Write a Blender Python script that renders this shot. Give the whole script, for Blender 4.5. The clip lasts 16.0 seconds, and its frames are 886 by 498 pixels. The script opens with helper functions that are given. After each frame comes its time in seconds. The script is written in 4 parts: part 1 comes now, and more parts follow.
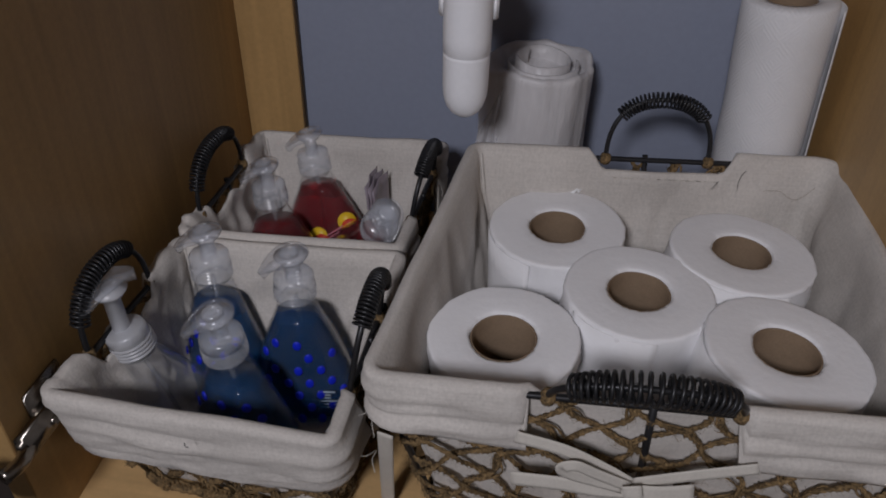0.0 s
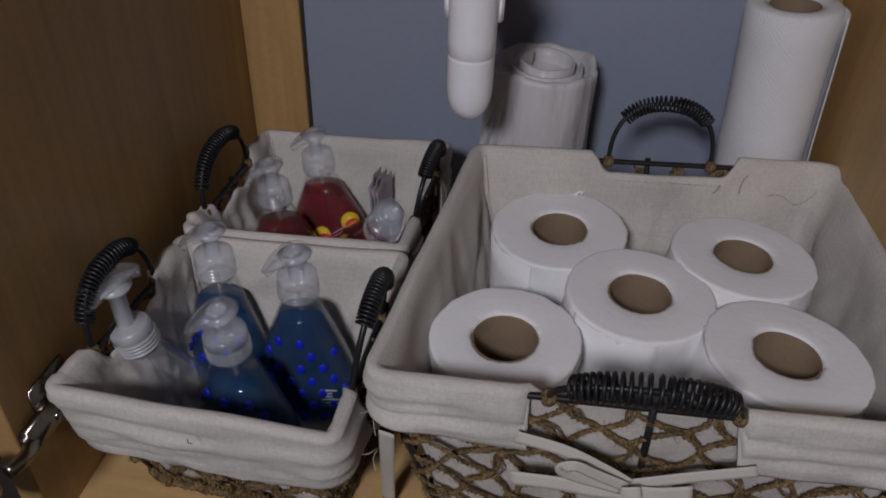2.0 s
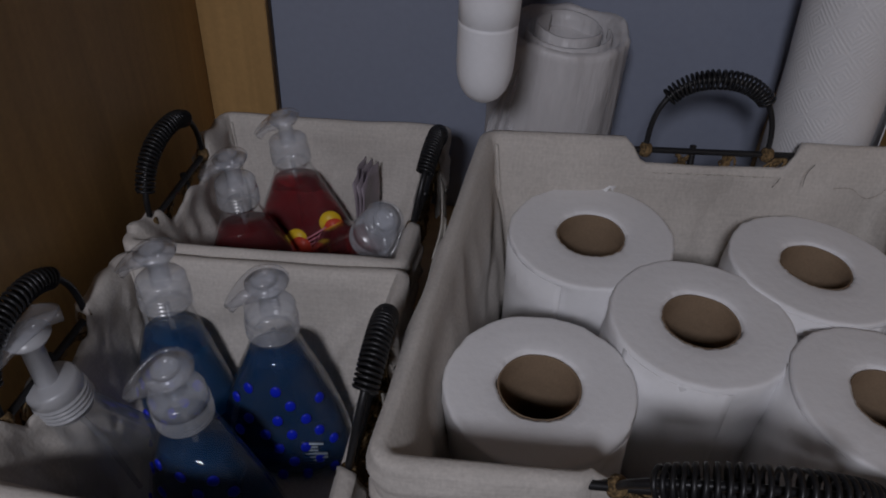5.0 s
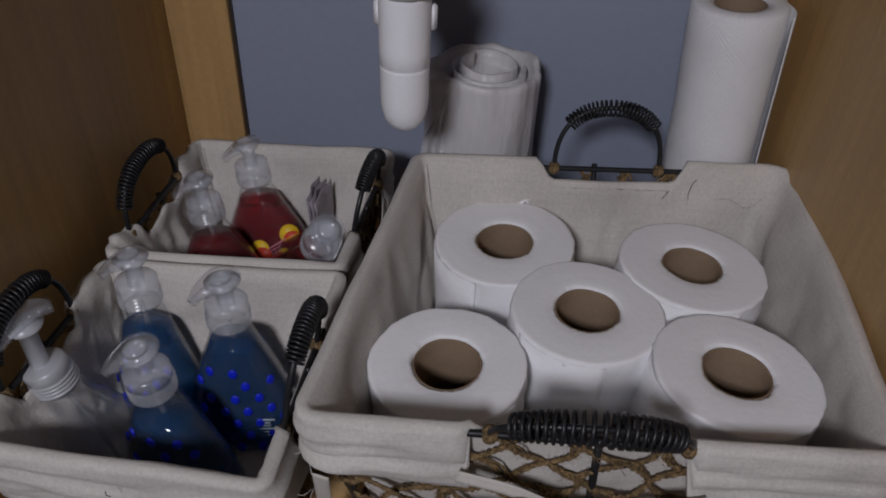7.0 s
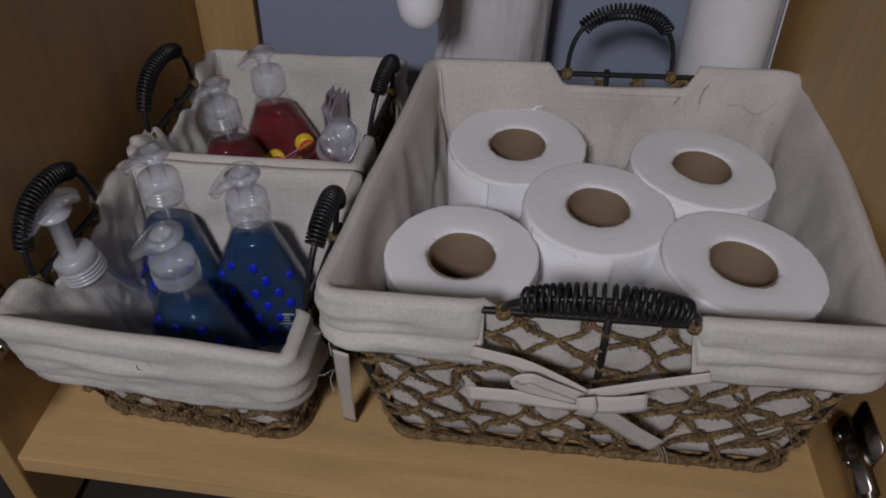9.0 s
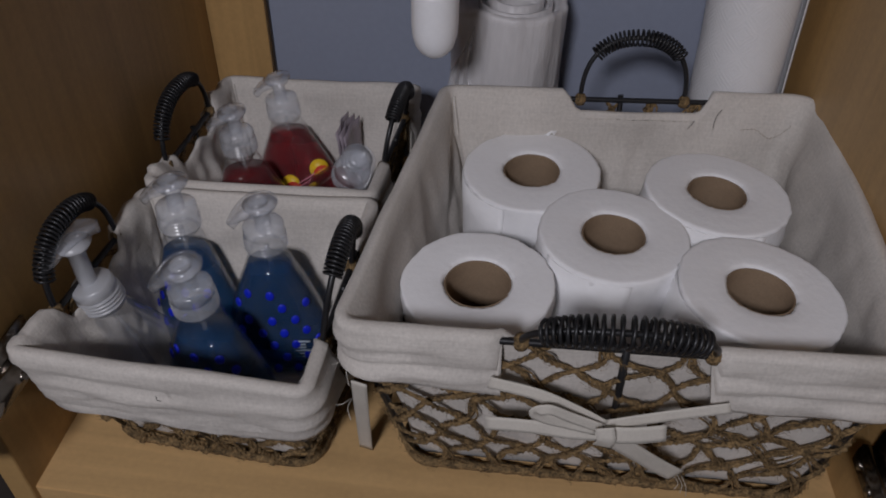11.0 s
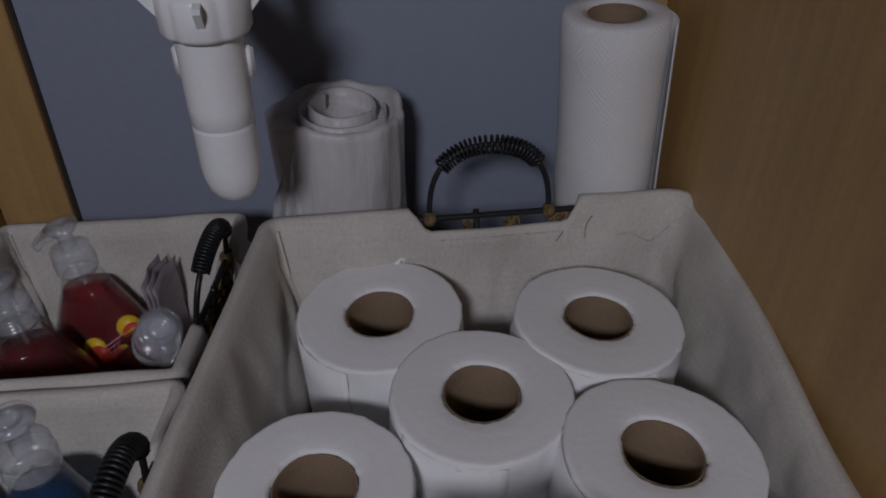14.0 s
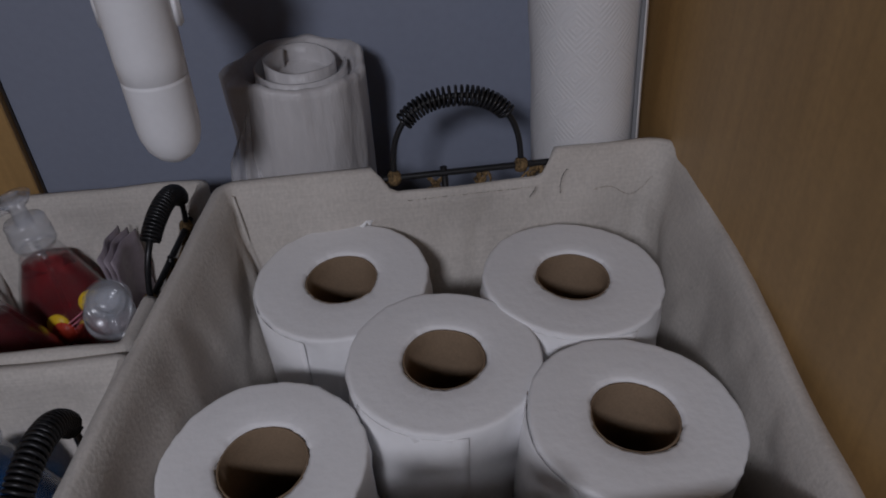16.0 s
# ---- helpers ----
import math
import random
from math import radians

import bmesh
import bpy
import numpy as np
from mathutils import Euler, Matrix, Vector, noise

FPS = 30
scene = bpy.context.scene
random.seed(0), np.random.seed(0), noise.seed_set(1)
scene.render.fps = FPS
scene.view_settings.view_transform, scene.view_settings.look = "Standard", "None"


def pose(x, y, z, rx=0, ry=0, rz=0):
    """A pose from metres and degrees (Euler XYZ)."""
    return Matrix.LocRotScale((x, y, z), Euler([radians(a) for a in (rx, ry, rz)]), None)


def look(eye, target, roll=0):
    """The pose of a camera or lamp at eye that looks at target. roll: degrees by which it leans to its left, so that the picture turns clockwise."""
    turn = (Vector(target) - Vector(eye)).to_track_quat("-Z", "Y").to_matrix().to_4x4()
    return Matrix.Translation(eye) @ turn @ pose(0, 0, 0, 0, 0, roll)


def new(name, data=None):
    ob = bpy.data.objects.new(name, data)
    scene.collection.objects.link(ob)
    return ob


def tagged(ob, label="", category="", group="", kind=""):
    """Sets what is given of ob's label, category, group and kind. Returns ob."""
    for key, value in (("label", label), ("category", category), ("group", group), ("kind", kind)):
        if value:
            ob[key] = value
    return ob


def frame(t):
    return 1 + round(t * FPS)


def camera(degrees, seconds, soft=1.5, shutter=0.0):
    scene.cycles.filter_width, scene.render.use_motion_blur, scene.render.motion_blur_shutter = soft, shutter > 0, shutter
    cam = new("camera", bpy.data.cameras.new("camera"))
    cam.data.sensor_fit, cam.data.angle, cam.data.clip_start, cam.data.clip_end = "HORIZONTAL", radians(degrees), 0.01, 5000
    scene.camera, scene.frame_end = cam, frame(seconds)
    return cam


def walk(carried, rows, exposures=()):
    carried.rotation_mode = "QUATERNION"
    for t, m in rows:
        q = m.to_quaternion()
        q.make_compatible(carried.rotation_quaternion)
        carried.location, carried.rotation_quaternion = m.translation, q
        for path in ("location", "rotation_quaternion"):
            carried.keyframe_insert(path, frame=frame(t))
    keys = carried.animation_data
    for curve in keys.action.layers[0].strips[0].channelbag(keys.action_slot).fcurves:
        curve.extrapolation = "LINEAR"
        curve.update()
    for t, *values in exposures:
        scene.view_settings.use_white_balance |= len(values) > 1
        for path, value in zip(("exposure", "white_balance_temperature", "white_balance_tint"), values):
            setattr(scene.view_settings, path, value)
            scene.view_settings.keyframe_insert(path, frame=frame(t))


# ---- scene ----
cam = camera(60.0, 16.0, soft=1.9)
PATH = [
    (0, (-0.052, -0.056, 0.496), (-0.283, 1.532, -0.697), 1.4),
    (0.5, (-0.054, -0.058, 0.497), (-0.288, 1.523, -0.704), 1.6),
    (1, (-0.052, -0.061, 0.494), (-0.301, 1.528, -0.695), 1.2),
    (1.5, (-0.053, -0.06, 0.496), (-0.3, 1.528, -0.695), 1.5),
    (2, (-0.052, -0.059, 0.498), (-0.289, 1.53, -0.694), 1.9),
    (2.5, (-0.055, -0.052, 0.49), (-0.29, 1.545, -0.691), 1.8),
    (3, (-0.068, -0.026, 0.467), (-0.277, 1.562, -0.731), 1.8),
    (5.3, (-0.098, 0.056, 0.453), (-0.202, 1.581, -0.836), 3.7),
    (5.5, (-0.098, 0.051, 0.46), (-0.175, 1.569, -0.841), 4.3),
    (6, (-0.072, 0.022, 0.478), (-0.151, 1.567, -0.79), 3.4),
    (6.2, (-0.064, 0.013, 0.485), (-0.147, 1.55, -0.792), 2.8),
    (6.5, (-0.052, -0.002, 0.491), (-0.157, 1.562, -0.75), 2.7),
    (7, (-0.04, -0.018, 0.504), (-0.178, 1.555, -0.724), 2.4),
    (7.5, (-0.034, -0.036, 0.495), (-0.186, 1.524, -0.748), 3.0),
    (8, (-0.033, -0.048, 0.485), (-0.179, 1.454, -0.828), 2.7),
    (8.5, (-0.036, -0.053, 0.483), (-0.177, 1.432, -0.849), 2.4),
    (11, (-0.046, -0.048, 0.492), (-0.217, 1.458, -0.813), 1.4),
    (11.5, (-0.041, -0.042, 0.493), (-0.212, 1.515, -0.75), 1.4),
    (12, (-0.024, -0.008, 0.489), (-0.187, 1.551, -0.753), -1.6),
    (12.5, (-0.019, 0.054, 0.479), (-0.066, 1.666, -0.704), 0.5),
    (13, (-0.021, 0.103, 0.479), (-0.001, 1.695, -0.731), -0.8),
    (13.5, (-0.019, 0.101, 0.482), (0.06, 1.704, -0.711), 0.5),
    (14, (-0.009, 0.083, 0.475), (0.063, 1.692, -0.709), 0.5),
    (14.5, (0.007, 0.056, 0.469), (0.028, 1.592, -0.812), 1.1),
    (15, (0.018, 0.054, 0.47), (-0.049, 1.595, -0.804), -1.1),
    (15.5, (0.022, 0.068, 0.462), (-0.023, 1.618, -0.801), -1.1),
    (16, (0.028, 0.1, 0.449), (0.045, 1.671, -0.789), -2.5),
]
walk(cam, [(t, look(eye, target, roll)) for t, eye, target, roll in PATH],
     [(0.0, 0.0, 6500, 10), (2.5, -0.03, 6480, 10), (3.0, -0.12, 6400, 10), (5.5, -0.55, 6360, 10), (6.0, -0.36, 6380, 10), (6.5, -0.12, 6410, 10), (7.0, 0.0, 6400, 10), (8.5, 0.03, 6500, 10), (11.5, 0.0, 6480, 10), (12.0, 0.08, 6420, 10), (12.5, -0.28, 6360, 10), (13.0, -0.58, 6290, 10), (13.5, -0.68, 6290, 10), (14.0, -0.57, 6290, 10), (14.5, -0.17, 6330, 10), (15.0, -0.04, 6330, 10), (15.5, -0.1, 6330, 10), (16.0, -0.42, 6290, 10)])

# ---- light ----
world = bpy.data.worlds.new("room_light")
scene.world = world
world.use_nodes = True
world.node_tree.nodes["Background"].inputs[0].default_value = (0.80, 0.88, 1.0, 1)
world.node_tree.nodes["Background"].inputs[1].default_value = 0.085
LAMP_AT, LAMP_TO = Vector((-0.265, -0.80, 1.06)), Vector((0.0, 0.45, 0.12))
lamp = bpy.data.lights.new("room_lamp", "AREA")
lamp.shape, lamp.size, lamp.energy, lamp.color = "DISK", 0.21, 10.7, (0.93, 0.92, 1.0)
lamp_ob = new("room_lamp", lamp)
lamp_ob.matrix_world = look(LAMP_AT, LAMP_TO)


# ---- materials ----
def material(name, color, rough=0.6, metal=0.0, spread=0.12, scale=20.0, fine=300.0, bump=0.15, dist=0.001,
             stretch=(1, 1, 1), transmission=0.0, ior=1.45, sheen=0.0, alpha=1.0, sharp=0.4):
    m = bpy.data.materials.new(name)
    m.use_nodes = True
    nt = m.node_tree
    b = nt.nodes["Principled BSDF"]
    co = nt.nodes.new("ShaderNodeTexCoord")
    mp = nt.nodes.new("ShaderNodeMapping")
    mp.inputs["Scale"].default_value = stretch
    nt.links.new(co.outputs["Object"], mp.inputs["Vector"])
    big = nt.nodes.new("ShaderNodeTexNoise")
    big.inputs["Scale"].default_value, big.inputs["Detail"].default_value = scale, 5
    small = nt.nodes.new("ShaderNodeTexNoise")
    small.inputs["Scale"].default_value, small.inputs["Detail"].default_value = fine, 3
    nt.links.new(mp.outputs[0], big.inputs["Vector"])
    nt.links.new(mp.outputs[0], small.inputs["Vector"])
    mix = nt.nodes.new("ShaderNodeMath")
    mix.operation = "ADD"
    nt.links.new(big.outputs["Fac"], mix.inputs[0])
    nt.links.new(small.outputs["Fac"], mix.inputs[1])
    ramp = nt.nodes.new("ShaderNodeMapRange")
    ramp.inputs[1].default_value, ramp.inputs[2].default_value = 1 - sharp, 1 + sharp
    ramp.inputs[3].default_value, ramp.inputs[4].default_value = 1 - spread, 1 + spread
    nt.links.new(mix.outputs[0], ramp.inputs[0])
    tone = nt.nodes.new("ShaderNodeVectorMath")
    tone.operation = "SCALE"
    tone.inputs[0].default_value = color
    nt.links.new(ramp.outputs[0], tone.inputs["Scale"])
    nt.links.new(tone.outputs[0], b.inputs["Base Color"])
    bp = nt.nodes.new("ShaderNodeBump")
    bp.inputs["Strength"].default_value, bp.inputs["Distance"].default_value = bump, dist
    nt.links.new(mix.outputs[0], bp.inputs["Height"])
    nt.links.new(bp.outputs[0], b.inputs["Normal"])
    b.inputs["Roughness"].default_value, b.inputs["Metallic"].default_value = rough, metal
    b.inputs["Transmission Weight"].default_value, b.inputs["IOR"].default_value = transmission, ior
    b.inputs["Sheen Weight"].default_value = sheen
    b.inputs["Alpha"].default_value = alpha
    return m


def add_bump(m, maker, strength, distance):
    """Lays a second relief, built by maker(node tree), under the fine one."""
    nt = m.node_tree
    bp = nt.nodes.new("ShaderNodeBump")
    bp.inputs["Strength"].default_value, bp.inputs["Distance"].default_value = strength, distance
    nt.links.new(maker(nt), bp.inputs["Height"])
    old = [n for n in nt.nodes if n.type == "BUMP" and n != bp][0]
    nt.links.new(bp.outputs[0], old.inputs["Normal"])
    return m


def weave(nt):
    co = nt.nodes.new("ShaderNodeTexCoord")
    outs = []
    for d in ("X", "Z"):
        w = nt.nodes.new("ShaderNodeTexWave")
        w.bands_direction = d
        w.inputs["Scale"].default_value, w.inputs["Distortion"].default_value = 330, 3.0
        w.inputs["Detail Scale"].default_value = 0.4
        nt.links.new(co.outputs["Object"], w.inputs["Vector"])
        outs.append(w.outputs["Fac"])
    a = nt.nodes.new("ShaderNodeMath")
    nt.links.new(outs[0], a.inputs[0])
    nt.links.new(outs[1], a.inputs[1])
    return a.outputs[0]


def quilted(nt):
    """Embossed diamonds of kitchen paper, unrolled round the roll."""
    co = nt.nodes.new("ShaderNodeTexCoord")
    sep = nt.nodes.new("ShaderNodeSeparateXYZ")
    nt.links.new(co.outputs["Object"], sep.inputs[0])
    ang = nt.nodes.new("ShaderNodeMath")
    ang.operation = "ARCTAN2"
    nt.links.new(sep.outputs[1], ang.inputs[0])
    nt.links.new(sep.outputs[0], ang.inputs[1])
    arc = nt.nodes.new("ShaderNodeMath")
    arc.operation = "MULTIPLY"
    arc.inputs[1].default_value = 0.039
    nt.links.new(ang.outputs[0], arc.inputs[0])

    def fold(v, period):
        p = nt.nodes.new("ShaderNodeMath")
        p.operation = "PINGPONG"
        p.inputs[1].default_value = period
        nt.links.new(v, p.inputs[0])
        return p.outputs[0]

    s = nt.nodes.new("ShaderNodeMath")
    nt.links.new(fold(arc.outputs[0], 0.0147), s.inputs[0])
    nt.links.new(fold(sep.outputs[2], 0.0168), s.inputs[1])
    w = nt.nodes.new("ShaderNodeMath")
    w.operation = "PINGPONG"
    w.inputs[1].default_value = 0.0021
    nt.links.new(s.outputs[0], w.inputs[0])
    up = nt.nodes.new("ShaderNodeMath")
    up.operation = "MULTIPLY"
    up.inputs[1].default_value = 1 / 0.0021
    nt.links.new(w.outputs[0], up.inputs[0])
    return up.outputs[0]


def grained(m, along, scale=9.0, depth=0.11):
    """Wood grain streaks along an axis, on top of the mottling."""
    nt = m.node_tree
    b = nt.nodes["Principled BSDF"]
    co = nt.nodes.new("ShaderNodeTexCoord")
    mp = nt.nodes.new("ShaderNodeMapping")
    mp.inputs["Scale"].default_value = [0.06 if i == along else 1.0 for i in range(3)]
    nt.links.new(co.outputs["Object"], mp.inputs["Vector"])
    n = nt.nodes.new("ShaderNodeTexNoise")
    n.inputs["Scale"].default_value, n.inputs["Detail"].default_value, n.inputs["Distortion"].default_value = scale * 8, 6, 0.6
    nt.links.new(mp.outputs[0], n.inputs["Vector"])
    r = nt.nodes.new("ShaderNodeMapRange")
    r.inputs[1].default_value, r.inputs[2].default_value = 0.3, 0.7
    r.inputs[3].default_value, r.inputs[4].default_value = 1 - depth, 1 + depth
    nt.links.new(n.outputs["Fac"], r.inputs[0])
    s = nt.nodes.new("ShaderNodeVectorMath")
    s.operation = "SCALE"
    old = b.inputs["Base Color"].links[0].from_socket
    nt.links.new(old, s.inputs[0])
    nt.links.new(r.outputs[0], s.inputs["Scale"])
    nt.links.new(s.outputs[0], b.inputs["Base Color"])
    return m


def clear_plastic(name, tint, see_through, rough=0.08, haze=(0.8, 0.82, 0.85), edge=3.0):
    """Thin clear or frosted plastic: part see-through, part pale body, with a glossy skin."""
    m = bpy.data.materials.new(name)
    m.use_nodes = True
    nt = m.node_tree
    b = nt.nodes["Principled BSDF"]
    b.inputs["Base Color"].default_value = (*haze, 1)
    b.inputs["Roughness"].default_value = rough
    t = nt.nodes.new("ShaderNodeBsdfTransparent")
    t.inputs[0].default_value = (*tint, 1)
    mix = nt.nodes.new("ShaderNodeMixShader")
    co = nt.nodes.new("ShaderNodeTexCoord")
    n = nt.nodes.new("ShaderNodeTexNoise")
    n.inputs["Scale"].default_value = 60
    nt.links.new(co.outputs["Object"], n.inputs["Vector"])
    r = nt.nodes.new("ShaderNodeMapRange")
    r.inputs[3].default_value, r.inputs[4].default_value = max(0, see_through - 0.06), min(1, see_through + 0.06)
    nt.links.new(n.outputs["Fac"], r.inputs[0])
    nt.links.new(r.outputs[0], mix.inputs[0])
    nt.links.new(b.outputs[0], mix.inputs[1])
    nt.links.new(t.outputs[0], mix.inputs[2])
    gloss = nt.nodes.new("ShaderNodeBsdfGlossy")
    gloss.inputs["Roughness"].default_value = rough
    rim = nt.nodes.new("ShaderNodeLayerWeight")
    rim.inputs[0].default_value = 0.5
    steep = nt.nodes.new("ShaderNodeMath")
    steep.operation = "POWER"
    steep.inputs[1].default_value = edge
    nt.links.new(rim.outputs["Facing"], steep.inputs[0])
    fr = nt.nodes.new("ShaderNodeMapRange")
    fr.inputs[3].default_value, fr.inputs[4].default_value = 0.03, 0.75
    nt.links.new(steep.outputs[0], fr.inputs[0])
    top = nt.nodes.new("ShaderNodeMixShader")
    nt.links.new(fr.outputs[0], top.inputs[0])
    nt.links.new(mix.outputs[0], top.inputs[1])
    nt.links.new(gloss.outputs[0], top.inputs[2])
    nt.links.new(top.outputs[0], nt.nodes["Material Output"].inputs["Surface"])
    return m


def creases(nt):
    co = nt.nodes.new("ShaderNodeTexCoord")
    n = nt.nodes.new("ShaderNodeTexNoise")
    n.noise_type = "RIDGED_MULTIFRACTAL"
    n.inputs["Scale"].default_value, n.inputs["Detail"].default_value = 7.0, 2.5
    n.inputs["Distortion"].default_value = 0.8
    nt.links.new(co.outputs["Object"], n.inputs["Vector"])
    return n.outputs["Fac"]


def slubs(m, depth):
    """Uneven threads of a plain weave, along and across."""
    nt = m.node_tree
    b = nt.nodes["Principled BSDF"]
    co = nt.nodes.new("ShaderNodeTexCoord")
    for stretch in ((40, 40, 900), (700, 700, 30)):
        mp = nt.nodes.new("ShaderNodeMapping")
        mp.inputs["Scale"].default_value = stretch
        nt.links.new(co.outputs["Object"], mp.inputs["Vector"])
        n = nt.nodes.new("ShaderNodeTexNoise")
        n.inputs["Scale"].default_value, n.inputs["Detail"].default_value = 1.0, 2
        nt.links.new(mp.outputs[0], n.inputs["Vector"])
        r = nt.nodes.new("ShaderNodeMapRange")
        r.inputs[1].default_value, r.inputs[2].default_value = 0.3, 0.7
        r.inputs[3].default_value, r.inputs[4].default_value = 1 - depth, 1 + depth
        nt.links.new(n.outputs["Fac"], r.inputs[0])
        sc = nt.nodes.new("ShaderNodeVectorMath")
        sc.operation = "SCALE"
        nt.links.new(b.inputs["Base Color"].links[0].from_socket, sc.inputs[0])
        nt.links.new(r.outputs[0], sc.inputs["Scale"])
        nt.links.new(sc.outputs[0], b.inputs["Base Color"])
    return m


LINEN = material("linen", (0.552, 0.517, 0.478), 0.9, spread=0.13, scale=18, fine=420, bump=0.3, dist=0.0014, sheen=0.1)
slubs(add_bump(LINEN, creases, 0.9, 0.011), 0.04)
RIBBON = add_bump(material("cotton_ribbon", (0.555, 0.52, 0.465), 0.9, spread=0.08, scale=60, fine=600, bump=0.2, dist=0.0008), weave, 0.3, 0.0005)
JUTE = material("jute_twine", (0.166, 0.108, 0.049), 0.92, spread=0.7, scale=190, fine=700, bump=0.7, dist=0.0010, sharp=0.22)
IRON = material("black_iron", (0.022, 0.022, 0.024), 0.38, metal=0.35, spread=0.25, scale=90, fine=700, bump=0.12, dist=0.0004)
TISSUE = material("toilet_tissue", (0.84, 0.835, 0.845), 0.95, spread=0.025, scale=28, fine=210, bump=0.2, dist=0.0014)
CARD = material("grey_brown_card", (0.225, 0.158, 0.102), 0.9, spread=0.15, scale=70, fine=700, bump=0.2, dist=0.0005)
TOWEL = add_bump(material("kitchen_paper", (0.71, 0.705, 0.715), 0.95, spread=0.03, scale=40, fine=500, bump=0.2, dist=0.0006), quilted, 0.42, 0.0006)
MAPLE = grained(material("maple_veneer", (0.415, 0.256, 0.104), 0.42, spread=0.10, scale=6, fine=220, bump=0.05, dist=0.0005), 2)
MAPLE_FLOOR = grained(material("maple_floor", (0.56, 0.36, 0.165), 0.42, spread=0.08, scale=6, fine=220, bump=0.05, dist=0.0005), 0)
PAINT = material("blue_grey_board", (0.255, 0.282, 0.362), 0.7, spread=0.05, scale=5, fine=160, bump=0.08, dist=0.0006)
PVC = material("white_pvc", (0.82, 0.82, 0.84), 0.28, spread=0.03, scale=20, fine=250, bump=0.04, dist=0.0004)
CHROME = material("nickel", (0.24, 0.215, 0.19), 0.24, metal=1.0, spread=0.12, scale=60, fine=500, bump=0.05, dist=0.0003)
FILM = material("bin_bag_film", (0.56, 0.545, 0.55), 0.42, spread=0.10, scale=34, fine=150, bump=0.4, dist=0.003, stretch=(1, 1, 0.28))
DARK = material("dark_room_floor", (0.035, 0.026, 0.022), 0.6, spread=0.3, scale=8, fine=90)
PLASTER = material("room_plaster", (0.34, 0.325, 0.31), 0.9, spread=0.06, scale=3, fine=60)
BLUE_SOAP = material("blue_soap", (0.004, 0.088, 0.265), 0.06, spread=0.3, scale=25, fine=60, bump=0.0, transmission=0.7, ior=1.34)
RED_SOAP = material("red_soap", (0.30, 0.008, 0.013), 0.08, spread=0.3, scale=25, fine=60, bump=0.0, transmission=0.7, ior=1.34)
SHELL = clear_plastic("clear_bottle", (0.98, 0.985, 0.99), 0.975, 0.05, (0.5, 0.52, 0.55))
EMPTY_SHELL = clear_plastic("clear_bottle_dry", (0.98, 0.985, 0.99), 0.90, 0.06, (0.80, 0.81, 0.83), 1.8)
FROST = clear_plastic("frosted_pump", (0.96, 0.965, 0.98), 0.70, 0.22, (0.58, 0.60, 0.64))
MILKY = clear_plastic("milky_pump", (0.95, 0.96, 0.98), 0.42, 0.34, (0.66, 0.67, 0.70))
PAD = clear_plastic("frosted_thumb_pad", (0.96, 0.965, 0.98), 0.90, 0.20, (0.58, 0.59, 0.62))
CLEAR_CAP = clear_plastic("clear_cap", (0.97, 0.975, 0.985), 0.90, 0.20, (0.64, 0.66, 0.70))
THIN_FILM = clear_plastic("thin_bag_film", (0.96, 0.96, 0.97), 0.66, 0.35, (0.72, 0.71, 0.72))
DOT = material("blue_dot_print", (0.008, 0.022, 0.56), 0.35, spread=0.1, bump=0.0)
INK = material("white_print", (0.42, 0.50, 0.58), 0.5, spread=0.05, bump=0.0)
YELLOW = material("yellow_print", (0.80, 0.52, 0.02), 0.45, spread=0.1, bump=0.0)
ORANGE = material("red_orange_print", (0.62, 0.06, 0.03), 0.45, spread=0.1, bump=0.0)
PINK = material("pink_print", (0.62, 0.22, 0.28), 0.45, spread=0.1, bump=0.0)
FOIL = material("lilac_sachet", (0.33, 0.28, 0.32), 0.35, spread=0.15, scale=40, fine=200, bump=0.3, dist=0.002)


# ---- builders ----
def link(name, bm, mat, parent=None, smooth=True):
    me = bpy.data.meshes.new(name)
    bm.normal_update()
    bm.to_mesh(me)
    bm.free()
    for p in me.polygons:
        p.use_smooth = smooth
    me.materials.append(mat)
    ob = new(name, me)
    if mat.name in ("clear_bottle", "clear_bottle_dry", "clear_cap", "frosted_pump", "frosted_thumb_pad", "thin_bag_film"):
        ob.visible_shadow = False
    if parent:
        ob.parent = parent
    return ob


def part(name, bm, mat, parent, label="", smooth=True):
    ob = link(name, bm, mat, parent, smooth)
    return tagged(ob, label) if label else ob


def thing(name, label, category, group="", at=None):
    ob = new(name)
    ob.empty_display_size = 0.02
    if at:
        ob.matrix_basis = at
    return tagged(ob, label, category, group)


def box(lo, hi, bevel=0.0, bm=None):
    bm = bm or bmesh.new()
    r = bmesh.ops.create_cube(bm, size=1.0)
    for v in r["verts"]:
        v.co = Vector([lo[i] + (v.co[i] + 0.5) * (hi[i] - lo[i]) for i in range(3)])
    if bevel:
        bmesh.ops.bevel(bm, geom=list({e for v in r["verts"] for e in v.link_edges}), offset=bevel, segments=2, affect="EDGES")
    return bm


def prism(poly, z0, z1, bevel=0.0):
    """A slab over a polygon of (x, y)."""
    bm = bmesh.new()
    f = bm.faces.new([bm.verts.new((x, y, z0)) for x, y in poly])
    e = bmesh.ops.extrude_face_region(bm, geom=[f])
    for v in e["geom"]:
        if isinstance(v, bmesh.types.BMVert):
            v.co.z = z1
    bmesh.ops.recalc_face_normals(bm, faces=bm.faces)
    if bevel:
        bmesh.ops.bevel(bm, geom=bm.edges[:], offset=bevel, segments=2, affect="EDGES")
    return bm


